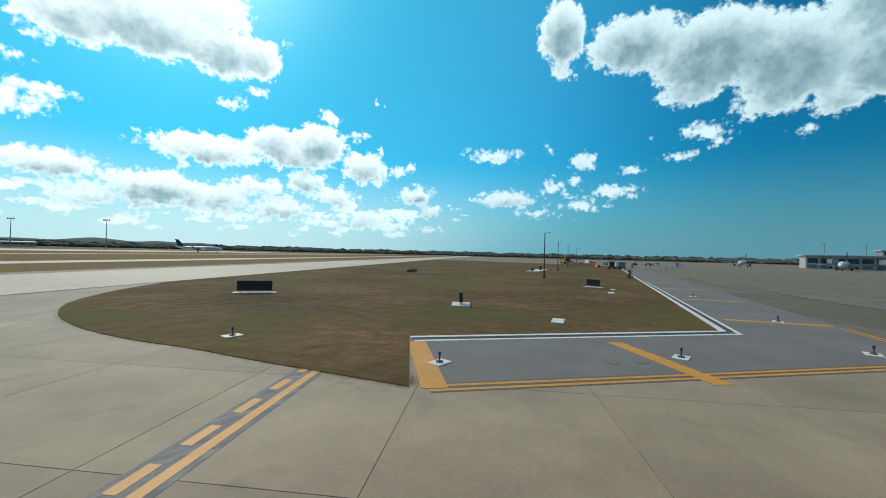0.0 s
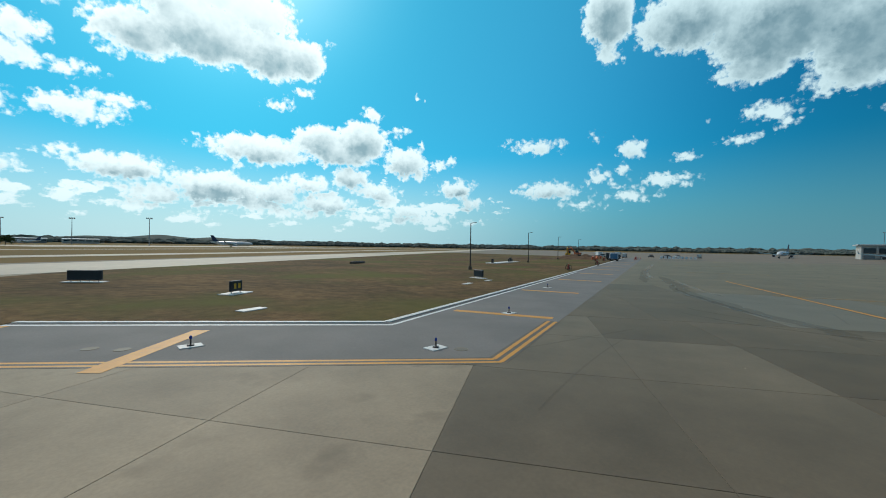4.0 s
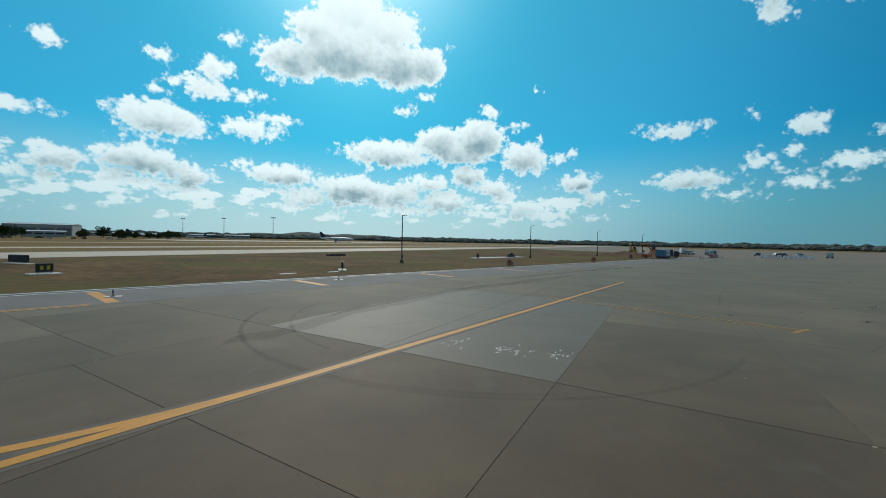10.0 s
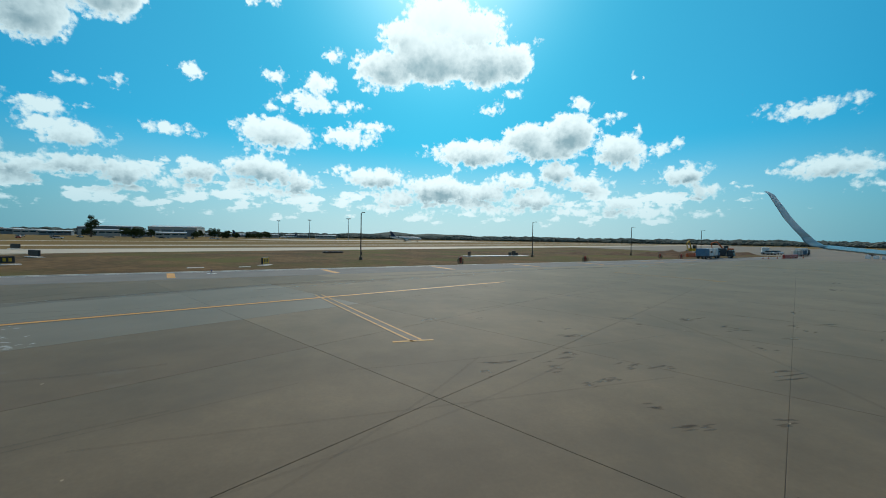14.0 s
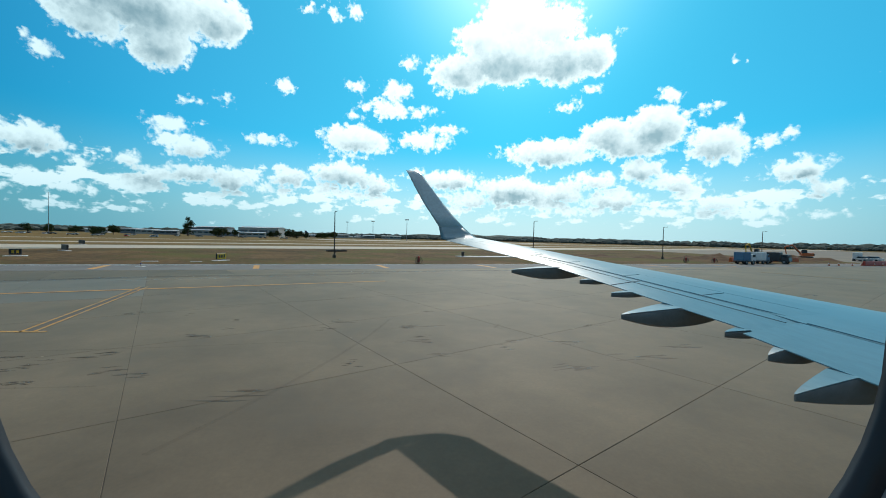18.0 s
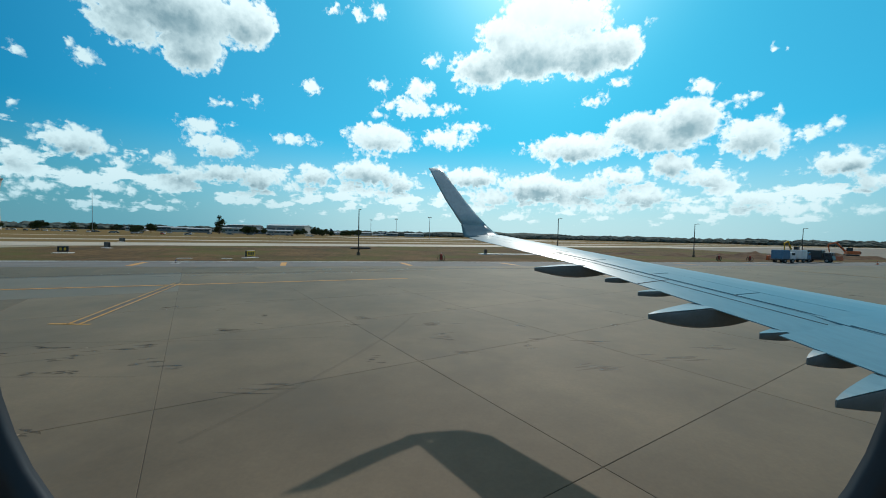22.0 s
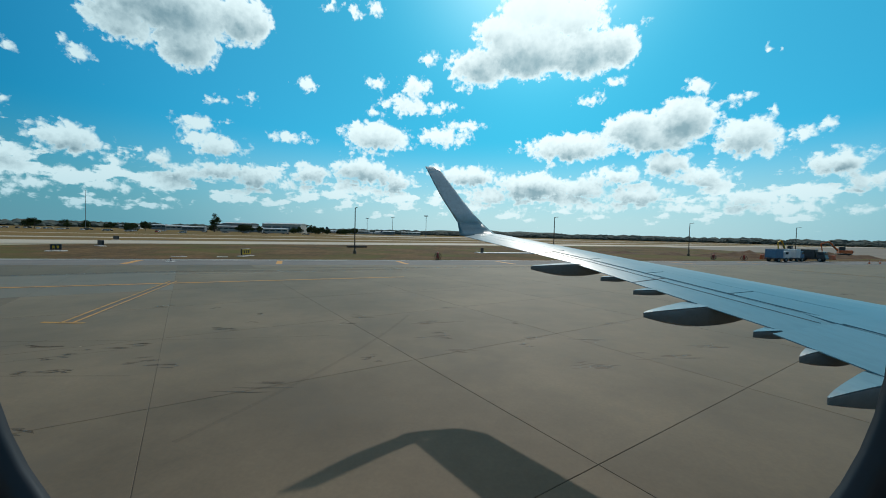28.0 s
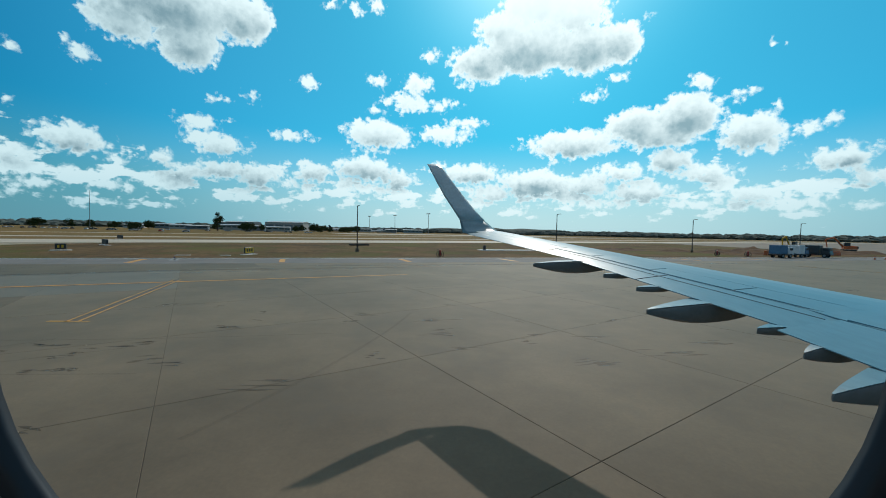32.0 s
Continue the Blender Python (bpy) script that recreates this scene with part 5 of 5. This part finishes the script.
def flap_fairing(l, back, front, w, tip, belly):
    """A boat-shaped flap-track fairing: a deck that climbs from its tip to the trailing edge, and a hull below."""
    bm = bmesh.new()
    rows, left, right = [], [], []
    te, zt = wing_te(l), wing_z(l) - 0.012
    for i in range(17):
        s = i / 16
        f = back + (front - back) * s
        climb = min(1, (f - back) / (te - back))
        deck = tip + (zt - tip) * climb ** 0.85
        wide = w / 2 * (0.06 + 0.94 * min(1, s / 0.42) ** 0.8) * (1 if s < 0.7 else 1 - 0.6 * ((s - 0.7) / 0.3) ** 2)
        keel = tip - 0.06 + (belly - tip + 0.06) * math.sin(math.pi / 2 * min(1, s / 0.42)) if s < 0.42 else belly + (zt - 0.03 - belly) * ((s - 0.42) / 0.58) ** 2
        ring = [(-1, deck - 0.012), (-0.93, deck), (0, deck + 0.01), (0.93, deck), (1, deck - 0.012), (0.96, 0.5 * deck + 0.5 * keel), (0.62, 0.12 * deck + 0.88 * keel), (0, keel), (-0.62, 0.12 * deck + 0.88 * keel), (-0.96, 0.5 * deck + 0.5 * keel)]
        rows.append([bm.verts.new((f, l + wide * a, z)) for a, z in ring])
        if f < te + 0.12:
            left.append(Vector((f, l - 0.985 * wide, deck + 0.006)))
            right.append(Vector((f, l + 0.985 * wide, deck + 0.006)))
    for a, b in zip(rows, rows[1:]):
        for j in range(10):
            bm.faces.new((a[j], a[(j + 1) % 10], b[(j + 1) % 10], b[j]))
    bm.faces.new(rows[0]), bm.faces.new(rows[-1][::-1])
    bmesh.ops.recalc_face_normals(bm, faces=bm.faces)
    hull = part("flap_fairing", bm, FAIRING_SHADED, wing, "grey flap fairing with a shaded hull", True)
    hull.data.set_sharp_from_angle(angle=radians(38))
    bm = bmesh.new()
    deck = [[bm.verts.new(v + Vector((0, 0, up))) for v in line] for line, up in ((left, 0.004), (left, 0.008), (right, 0.008), (right, 0.004))]
    for p, q in zip(deck, deck[1:] + deck[:1]):
        for i in range(len(p) - 1):
            bm.faces.new((p[i], p[i + 1], q[i + 1], q[i]))
    bmesh.ops.recalc_face_normals(bm, faces=bm.faces)
    part("fairing_deck", bm, WING_GREY, hull, "light grey top of the fairing")


for l, back, front, w, tip, belly in ((8.2, 3.2, 5.4, 0.40, 2.93, 2.74), (6.95, 4.15, 4.9, 0.16, 2.87, 2.80), (6.0, 4.2, 4.95, 0.20, 2.77, 2.70), (5.15, 3.8, 5.8, 0.40, 2.57, 2.38), (4.12, 4.55, 5.2, 0.18, 2.57, 2.49), (3.5, 4.47, 5.3, 0.24, 2.47, 2.37), (2.9, 4.05, 5.8, 0.32, 2.29, 2.17)):
    flap_fairing(l, back, front, w, tip, belly)


def wing_seam(l0, c0, l1, c1, width, name="panel_seam"):
    """A dark narrow gap between two panels of the upper skin."""
    bm = bmesh.new()
    n = max(2, int(abs(l1 - l0) * 2), int(abs(c1 - c0) * 10))
    rows = []
    for i in range(n + 1):
        l, c = l0 + (l1 - l0) * i / n, c0 + (c1 - c0) * i / n
        p = wing_point(l, c, 1, 0.006)
        side = Vector((width / 2, 0, 0)) if abs(l1 - l0) > 0.5 else Vector((0, width / 2, 0))
        rows.append([bm.verts.new(p + q) for q in (-side, side, side - Vector((0, 0, 0.02)), -side - Vector((0, 0, 0.02)))])
    for a, b in zip(rows, rows[1:]):
        for k in range(4):
            bm.faces.new((a[k], a[(k + 1) % 4], b[(k + 1) % 4], b[k]))
    bmesh.ops.recalc_face_normals(bm, faces=bm.faces)
    part(name, bm, GAP if name == "flap_gap" else SEAM, wing)


for l0, c0, l1, c1, w in ((4.05, 0.815, 9.3, 0.815, 0.007),
                          (3.95, 0.575, 3.95, 0.745, 0.022), (5.31, 0.575, 5.31, 0.74, 0.02), (6.81, 0.575, 6.81, 0.74, 0.02), (8.31, 0.575, 8.31, 0.74, 0.02), (9.36, 0.575, 9.36, 0.74, 0.02),
                          (2.21, 0.575, 2.21, 0.74, 0.02), (6.42, 0.75, 6.42, 0.99, 0.016), (9.32, 0.75, 9.32, 0.99, 0.016), (1.6, 0.80, 1.6, 0.99, 0.016)):
    wing_seam(l0, c0, l1, c1, w)
# dark notch where the outer flap ends and the inner flap begins
wing_seam(3.96, 0.76, 3.96, 0.995, 0.05, "flap_gap")
# main gear under the wing root, plumb from the wing to the apron
GEAR_AT = Vector((EYE.x + 4.95, EYE.y + 2.2, 0.014))


def gear_part(name, bars, mat, parent, label=""):
    """Round bars given from the wheel's foot, under the wing."""
    back = wing.matrix_basis.inverted()
    bm = bmesh.new()
    for a, b, r1, n in bars:
        tube(bm, GEAR_AT + Vector(a), GEAR_AT + Vector(b), r1, r1, n)
    for v in bm.verts:
        v.co = back @ v.co
    return part(name, bm, mat, parent, label)


gear_part("landing_gear_leg", [((0, 0, 0.45), (0, 0, 2.25), 0.11, 12)], STEEL, wing)
gear_part("landing_gear_axle", [((0, -0.38, 0.45), (0, 0.38, 0.45), 0.08, 10)], STEEL, wing)
for y in (-0.26, 0.26):
    tyre = gear_part("landing_wheel", [((0, y - 0.15, 0.45), (0, y + 0.15, 0.45), 0.45, 20)], RUBBER, wing)
    gear_part("rim", [((0, y - 0.16, 0.45), (0, y + 0.16, 0.45), 0.24, 12)], STEEL, tyre)


def rounded_loop(hw, z0, z1, r, depth):
    """Points of a rounded upright opening in front of the seat, at that depth."""
    out = []
    for cx, cz, a0 in ((hw - r, z1 - r, 0), (-hw + r, z1 - r, 90), (-hw + r, z0 + r, 180), (hw - r, z0 + r, 270)):
        for k in range(13):
            a = radians(a0 + 90 * k / 12)
            out.append(EYE + Vector((cx + r * math.cos(a), depth, cz + r * math.sin(a))))
    return out


def window_ring(name, loops, mat, parent, label):
    """A closed moulding through four rounded loops, cabin side first."""
    back = wing.matrix_basis.inverted()
    bm = bmesh.new()
    rows = [[bm.verts.new(back @ p) for p in loop] for loop in loops]
    for a, b in zip(rows, rows[1:] + rows[:1]):
        for k in range(len(a)):
            j = (k + 1) % len(a)
            bm.faces.new((a[k], a[j], b[j], b[k]))
    bmesh.ops.recalc_face_normals(bm, faces=bm.faces)
    return part(name, bm, mat, parent, label, True)


CABIN_TRIM = material("cabin_trim_plastic", (0.30, 0.31, 0.32), 0.6, second=(0.26, 0.27, 0.28), fine=60)
GASKET = material("window_gasket", (0.02, 0.024, 0.032), 0.55, fine=60)
surround = window_ring("window_surround", [rounded_loop(0.157, -0.137, 0.265, 0.103, 0.1195), rounded_loop(0.25, -0.21, 0.35, 0.15, 0.112), rounded_loop(0.25, -0.21, 0.35, 0.15, 0.150), rounded_loop(0.159, -0.139, 0.267, 0.104, 0.1285)], CABIN_TRIM, wing, "grey plastic cabin window surround")
window_ring("gasket", [rounded_loop(0.1565, -0.1365, 0.2645, 0.1025, 0.1200), rounded_loop(0.1500, -0.1305, 0.256, 0.099, 0.1225), rounded_loop(0.1500, -0.1305, 0.256, 0.099, 0.1265), rounded_loop(0.1565, -0.1365, 0.2645, 0.1025, 0.1280)], GASKET, surround, "dark rubber window gasket")

# ------------------------------------------------------------ grass, marks and slabs
def grass_tufts(count, seed):
    """Ragged tufts along the rim of the grass."""
    rng = random.Random(seed)
    rim = [tuple(W0)] + bank
    verts, faces = [], []
    for _ in range(count):
        if rng.random() < 0.45:
            k = rng.randrange(len(rim) - 1)
            a, b = Vector(rim[k]), Vector(rim[k + 1])
            d = (b - a).normalized()
            p = a + (b - a) * rng.random() + Vector((-d.y, d.x)) * (-1 if True else 1) * (abs(rng.gauss(0, 0.5)) - 0.12)
        else:
            s, d = rng.uniform(-16.5, 90), abs(rng.gauss(0, 0.9)) + 0.02
            p = W1 + (W0 - W1).normalized() * (-s) - N1 * d if s < 0 else W1 + EDGE * s - N2 * d
        for _ in range(3):
            a, h = rng.uniform(0, 6.28), rng.uniform(0.012, 0.035)
            w = rng.uniform(0.005, 0.013)
            c = Vector((p.x + rng.uniform(-0.12, 0.12), p.y + rng.uniform(-0.12, 0.12), 0.02))
            i = len(verts)
            verts += [c + Vector((math.cos(a) * w, math.sin(a) * w, 0)), c - Vector((math.cos(a) * w, math.sin(a) * w, 0)), c + Vector((rng.uniform(-0.06, 0.06), rng.uniform(-0.06, 0.06), h))]
            faces.append((i, i + 1, i + 2))
    me = bpy.data.meshes.new("grass_tufts")
    me.from_pydata(verts, [], faces)
    me.materials.append(BLADES)
    tagged(new("grass_tufts", me), "short dry grass tufts along the infield edge", "grass", kind="stuff")


grass_tufts(7000, 7)

MARK = material("rubber_mark", (0.09, 0.085, 0.08), 0.8, alpha=0.09, coords="World")
OIL = material("oil_stain", (0.07, 0.055, 0.045), 0.6, alpha=0.15, coords="World")
for cx, cy, r, a0, a1 in ((49.5, -12.5, 11.0, 150, 292), (49.6, -12.5, 9.2, 140, 205), (49.3, -12.4, 10.75, 160, 250)):
    pts = [(cx + r * math.cos(radians(a0 + (a1 - a0) * k / 40)), cy + r * math.sin(radians(a0 + (a1 - a0) * k / 40))) for k in range(41)]
    marking("tyre_mark", [(pts, 0.16)], MARK, "dark curved tyre mark on the concrete", 0.0158)

rng = random.Random(21)
for k in range(14):
    t = rng.random()
    x, y = 6 + 84 * t + rng.uniform(-4, 4), 2 - 38 * min(1, t * 2.2) + rng.uniform(2, 22) * min(1, t * 3)
    a = radians(rng.gauss(12, 16) - 40 * max(0, 0.5 - t))
    bend, ln = rng.gauss(0, 0.02), rng.uniform(3, 14)
    pts = [(x + q * ln / 8 * math.cos(a + bend * q), y + q * ln / 8 * math.sin(a + bend * q)) for q in range(9)]
    marking("tyre_mark", [(pts, rng.uniform(0.04, 0.12))], MARK, "faint dark tyre mark on the concrete", 0.0146 + 0.0001 * (k % 8))


def seal_band(pts, width, seed, mat, z):
    """A ragged band of old sealant along a joint."""
    rng = random.Random(seed)
    line = smooth_line(pts, 12)
    bm = bmesh.new()
    rows = []
    for k, p in enumerate(line):
        a, b = Vector(line[max(k - 1, 0)]), Vector(line[min(k + 1, len(line) - 1)])
        d = (b - a).normalized()
        n = Vector((-d.y, d.x))
        w = width * (0.55 + 0.7 * abs(noise.noise(Vector((k * 0.21, seed, 0))))) * min(1, k / 6, (len(line) - 1 - k) / 6)
        o = 0.35 * noise.noise(Vector((k * 0.13, seed, 5)))
        rows.append([bm.verts.new((*(Vector(p) + n * (o + w * q)), z)) for q in (-0.5, 0.5)])
    for p, q in zip(rows, rows[1:]):
        if (p[0].co - p[1].co).length > 1e-5 or (q[0].co - q[1].co).length > 1e-5:
            bm.faces.new((p[0], q[0], q[1], p[1]))
    return tagged(part("seal_band", bm, mat), "ragged dark band of old sealant on the concrete", "sealant", "sealant bands", "structure")


SEAL = material("old_sealant", (0.06, 0.052, 0.042), 0.75, alpha=0.16, coords="World")
BLEACH = material("bleached_cement", (0.42, 0.39, 0.33), 0.8, alpha=0.3, coords="World")
seal_band([(38.0, -14.6), (40.4, -12.7), (45.7, -8.6), (53.0, -4.2), (58.1, -2.3), (65.4, 0.9), (74.0, 4.5)], 1.7, 3, SEAL, 0.0136)
seal_band([(42.0, -11.0), (47.0, -7.2), (55.0, -2.6), (60.5, -0.8)], 0.9, 8, SEAL, 0.0139)
seal_band([(52.0, -6.9), (58.0, -3.6), (63.0, -1.2), (69.0, 1.6)], 0.7, 5, BLEACH, 0.0142)
seal_band([(68.0, 3.6), (78.0, 7.4), (92.0, 12.2), (108.0, 16.6), (122.0, 20.5)], 1.5, 12, BLEACH, 0.0136)
seal_band([(60.0, 1.6), (72.0, 6.0), (84.0, 9.8), (97.0, 13.3)], 1.2, 17, SEAL, 0.0144)


def scuffs(count, seed):
    """Flakes of white paint left on the slab corner."""
    rng = random.Random(seed)
    verts, faces = [], []
    for _ in range(count):
        cx, cy = rng.choice(((45.7, -17.3), (46.6, -18.5), (47.0, -19.0), (47.9, -20.0), (48.2, -19.9)))
        x, y, ln, w, a = cx + rng.gauss(0, 0.35), cy + rng.gauss(0, 0.3), rng.uniform(0.04, 0.18), rng.uniform(0.01, 0.035), radians(33.5 + rng.gauss(0, 25))
        d, n = Vector((math.cos(a), math.sin(a))) * ln, Vector((-math.sin(a), math.cos(a))) * w
        i = len(verts)
        p, z = Vector((x, y)), 0.0148 + rng.random() * 0.001
        verts += [(*q, z) for q in (p - d, p - n, p + d, p + n)]
        faces.append((i, i + 1, i + 2, i + 3))
    me = bpy.data.meshes.new("paint_flakes")
    me.from_pydata(verts, [], faces)
    me.materials.append(WHITE_PAINT)
    tagged(new("paint_flakes", me), "scattered white paint flakes on a slab corner", "paint", kind="stuff")


scuffs(46, 2)


def spall_chips(count, seed):
    """Pale broken chips along the slab joints."""
    rng = random.Random(seed)
    verts, faces = [], []
    for _ in range(count):
        if rng.random() < 0.5:
            u, v = 29.8 + 6.18 * rng.randrange(0, 12), -31.76 - 5.98 * rng.uniform(-1, 9)
        else:
            u, v = rng.uniform(10, 100), -31.76 - 5.98 * rng.randrange(-1, 9)
        u, v = u + rng.gauss(0, 0.04), v + rng.gauss(0, 0.04)
        p = U * u + V * v
        i, r = len(verts), rng.uniform(0.015, 0.06)
        for k in range(5):
            q = 2 * math.pi * k / 5
            verts.append((p.x + r * rng.uniform(0.5, 1.4) * math.cos(q), p.y + r * rng.uniform(0.4, 1.0) * math.sin(q), 0.0135 + rng.random() * 0.0006))
        faces.append((i, i + 1, i + 2, i + 3, i + 4))
    me = bpy.data.meshes.new("spall_chips")
    me.from_pydata(verts, [], faces)
    me.materials.append(CONCRETE_TAXI_LIT)
    tagged(new("spall_chips", me), "pale chipped concrete along the slab joints", "chips", kind="stuff")


spall_chips(170, 9)


def stain(x, y, rx, ry, turn, seed):
    """A smear of thin streaks round one or two ragged blots."""
    rng = random.Random(seed)
    bm = bmesh.new()
    n = 18
    for b in range(rng.choice((1, 1, 2))):
        ox, oy, k0 = rng.gauss(0, 0.4) * rx, rng.gauss(0, 0.6) * ry, rng.uniform(0.35, 0.6)
        pts = []
        for k in range(n):
            a = 2 * math.pi * k / n
            r = k0 * (0.75 + 0.6 * noise.noise(Vector((math.cos(a) * 1.8 + seed, math.sin(a) * 1.8, b))))
            pts.append((ox + rx * r * math.cos(a), oy + ry * r * math.sin(a)))
        prism(bm, pts, 0, 0.0015 + 0.0004 * b)
    for k in range(rng.randrange(3, 8)):
        ox, oy, ln, w = rng.gauss(0, 0.5) * rx, rng.gauss(0, 1.1) * ry, rx * rng.uniform(0.5, 1.6), rng.uniform(0.015, 0.05)
        prism(bm, [(ox - ln / 2, oy), (ox, oy - w), (ox + ln / 2, oy + rng.uniform(-0.06, 0.06)), (ox + 0.1, oy + w)], 0, 0.0022 + 0.0003 * k)
    o = tagged(part("oil_stain", bm, OIL), "dark streaky oil stain on the concrete", "stain", "oil stains", "structure")
    o.matrix_basis = at(x, y, 0.0128, turn)


STAINS = [(110.8, -21.2, 0.55, 0.25, 0), (110.9, -22.6, 0.45, 0.3, 30), (109.3, -11.0, 0.6, 0.9, 60), (107.0, -12.5, 0.5, 0.2, 20), (84.5, -22.6, 0.55, 0.2, 0), (79.6, -24.8, 0.8, 0.22, 20), (82.5, -23.9, 0.9, 0.2, 10),
          (74.5, -20.2, 0.9, 0.35, 15), (75.0, -22.3, 0.5, 0.2, 0), (101.5, -17.0, 0.9, 0.2, 30), (98.0, -12.0, 1.0, 0.3, 20), (103.5, -20.5, 0.5, 0.2, 0), (67.0, -25.5, 0.6, 0.2, 15), (71.0, -27.0, 0.8, 0.2, 0), (87.0, -26.5, 0.8, 0.15, 10),
          (112.5, -24.0, 0.3, 0.2, 0), (108.5, -19.0, 0.3, 0.2, 0), (105.0, -8.0, 0.7, 0.25, 15), (113.0, -14.0, 0.4, 0.15, 0), (116.0, -10.0, 0.8, 0.2, 12)]
srng = random.Random(77)
for k in range(22):
    STAINS.append((65.0 + srng.gauss(0, 1.3), -25.0 + srng.gauss(0, 3.6), srng.uniform(0.15, 0.5), srng.uniform(0.07, 0.2), srng.uniform(-10, 25)))
for k in range(12):
    STAINS.append((76.0 + srng.gauss(0, 4.0), -20.0 + srng.gauss(0, 3.0), srng.uniform(0.2, 0.6), srng.uniform(0.06, 0.16), srng.uniform(-5, 20)))
for k, (x, y, rx, ry, tr) in enumerate(STAINS):
    stain(x, y, rx, ry, tr, k * 1.7)

LU, LV = 5.2, 4.8          # slab size of the taxiway
AU, AV = 6.18, 5.98        # slab size of the apron
bed = sheet("joint_bed", [uv(-42, -130), uv(160, -130), uv(160, 33.4), uv(-42, 33.4)], -0.2, 0.004, JOINT, "dark joint filler under the slabs", "apron")
apron = empty("apron")
tagged(apron, "grey-brown concrete apron of large square slabs with dark joints", "apron", kind="structure")


def slab_mesh(su, sv, mat):
    bm = bmesh.new()
    g = 0.005
    box(bm, (su / 2, sv / 2, -0.004), (su - 2 * g, sv - 2 * g, 0.032), bevel=0.006)
    me = bpy.data.meshes.new("slab")
    bm.to_mesh(me)
    bm.free()
    me.materials.append(mat)
    return me


kinds = {}
cells = []
for i in range(-9, 4):
    for j in range(-7, 7):
        cells.append((26.4 - (4 - i) * LU, -31.76 + (j + 7) * LV, LU, LV))
for j in range(-17, 11):
    cells.append((26.42, -31.76 + j * AV, 29.8 + AU - 26.42, AV))
    for i in range(1, 21):
        cells.append((29.8 + i * AU, -31.76 + j * AV, AU, AV))
for j in range(-16, 0):
    for i in range(1, 10):
        cells.append((26.4 - i * AU, -31.76 + j * AV, AU, AV))
ROUTE = [Vector(p) for p in ((-2, 8), (8, 4), (24, -10), (42, -18), (62, -24), (90, -22), (118, -17), (136, -14))]


def off_route(p):
    best = 1e9
    for a, b in zip(ROUTE, ROUTE[1:]):
        t = max(0, min(1, (p - a).dot(b - a) / (b - a).length_squared))
        best = min(best, (p - a - (b - a) * t).length)
    return best


todo = []
rng = random.Random(31)
for u, v, su, sv in cells:
    c = U * (u + su / 2) + V * (v + sv / 2)
    if c.x > 14 and (c - S1).dot(N1) < -6.5 and (c - S1).dot(N2) < -6.5:
        continue
    dimmed = (c.x - 0.6 * c.y - 25.0) / 14.0 + rng.uniform(-0.28, 0.28)       # sunlight in the slab colour falls off from taxiway to apron
    pale = CONCRETE_PALE if 26 < u < (36 if v < -40 else 42) and -44 < v < -37 else CONCRETE_TAXI_LIT if v > 8 else CONCRETE if v < -34 or dimmed > 0.75 else CONCRETE_HALF_LIT if dimmed > 0.1 else CONCRETE_TAXI_LIT
    if pale is CONCRETE and c.x + rng.uniform(-4, 4) > 54:          # lighter slabs further along the apron
        pale = CONCRETE_EAST
    todo.append((off_route(c), u, v, su, sv, pale.name))
todo.sort()
rest = []
for k, (d, u, v, su, sv, pale) in enumerate(todo):
    if k >= 298:
        rest.append((u, v, su, sv, pale))
        continue
    key = (su, sv, pale)
    if key not in kinds:
        kinds[key] = slab_mesh(su, sv, bpy.data.materials[pale])
    ob = new("slab", kinds[key])
    ob.parent = apron
    ob.matrix_basis = Matrix.Translation((*(U * u + V * v), 0)) @ Matrix.Rotation(JT, 4, "Z")
for mname in ("concrete", "bleached_concrete", "worn_concrete", "taxiway_concrete", "pale_concrete"):
    verts, faces = [], []
    for u, v, su, sv, pale in rest:
        if pale != mname:
            continue
        g, i = 0.005, len(verts)
        for a, b in ((g, g), (su - g, g), (su - g, sv - g), (g, sv - g)):
            p = U * (u + a) + V * (v + b)
            verts += [(p.x, p.y, -0.02), (p.x, p.y, 0.012)]
        faces.append((i + 1, i + 3, i + 5, i + 7))
        for q in range(4):
            a, b = i + 2 * q, i + 2 * ((q + 1) % 4)
            faces.append((a, b, b + 1, a + 1))
    if not verts:
        continue
    me = bpy.data.meshes.new("outer_slabs")
    me.from_pydata(verts, [], faces)
    me.materials.append(bpy.data.materials[mname])
    outer = new("outer_slabs", me)
    outer.parent = apron
    tagged(outer, "", "", "", "stuff")
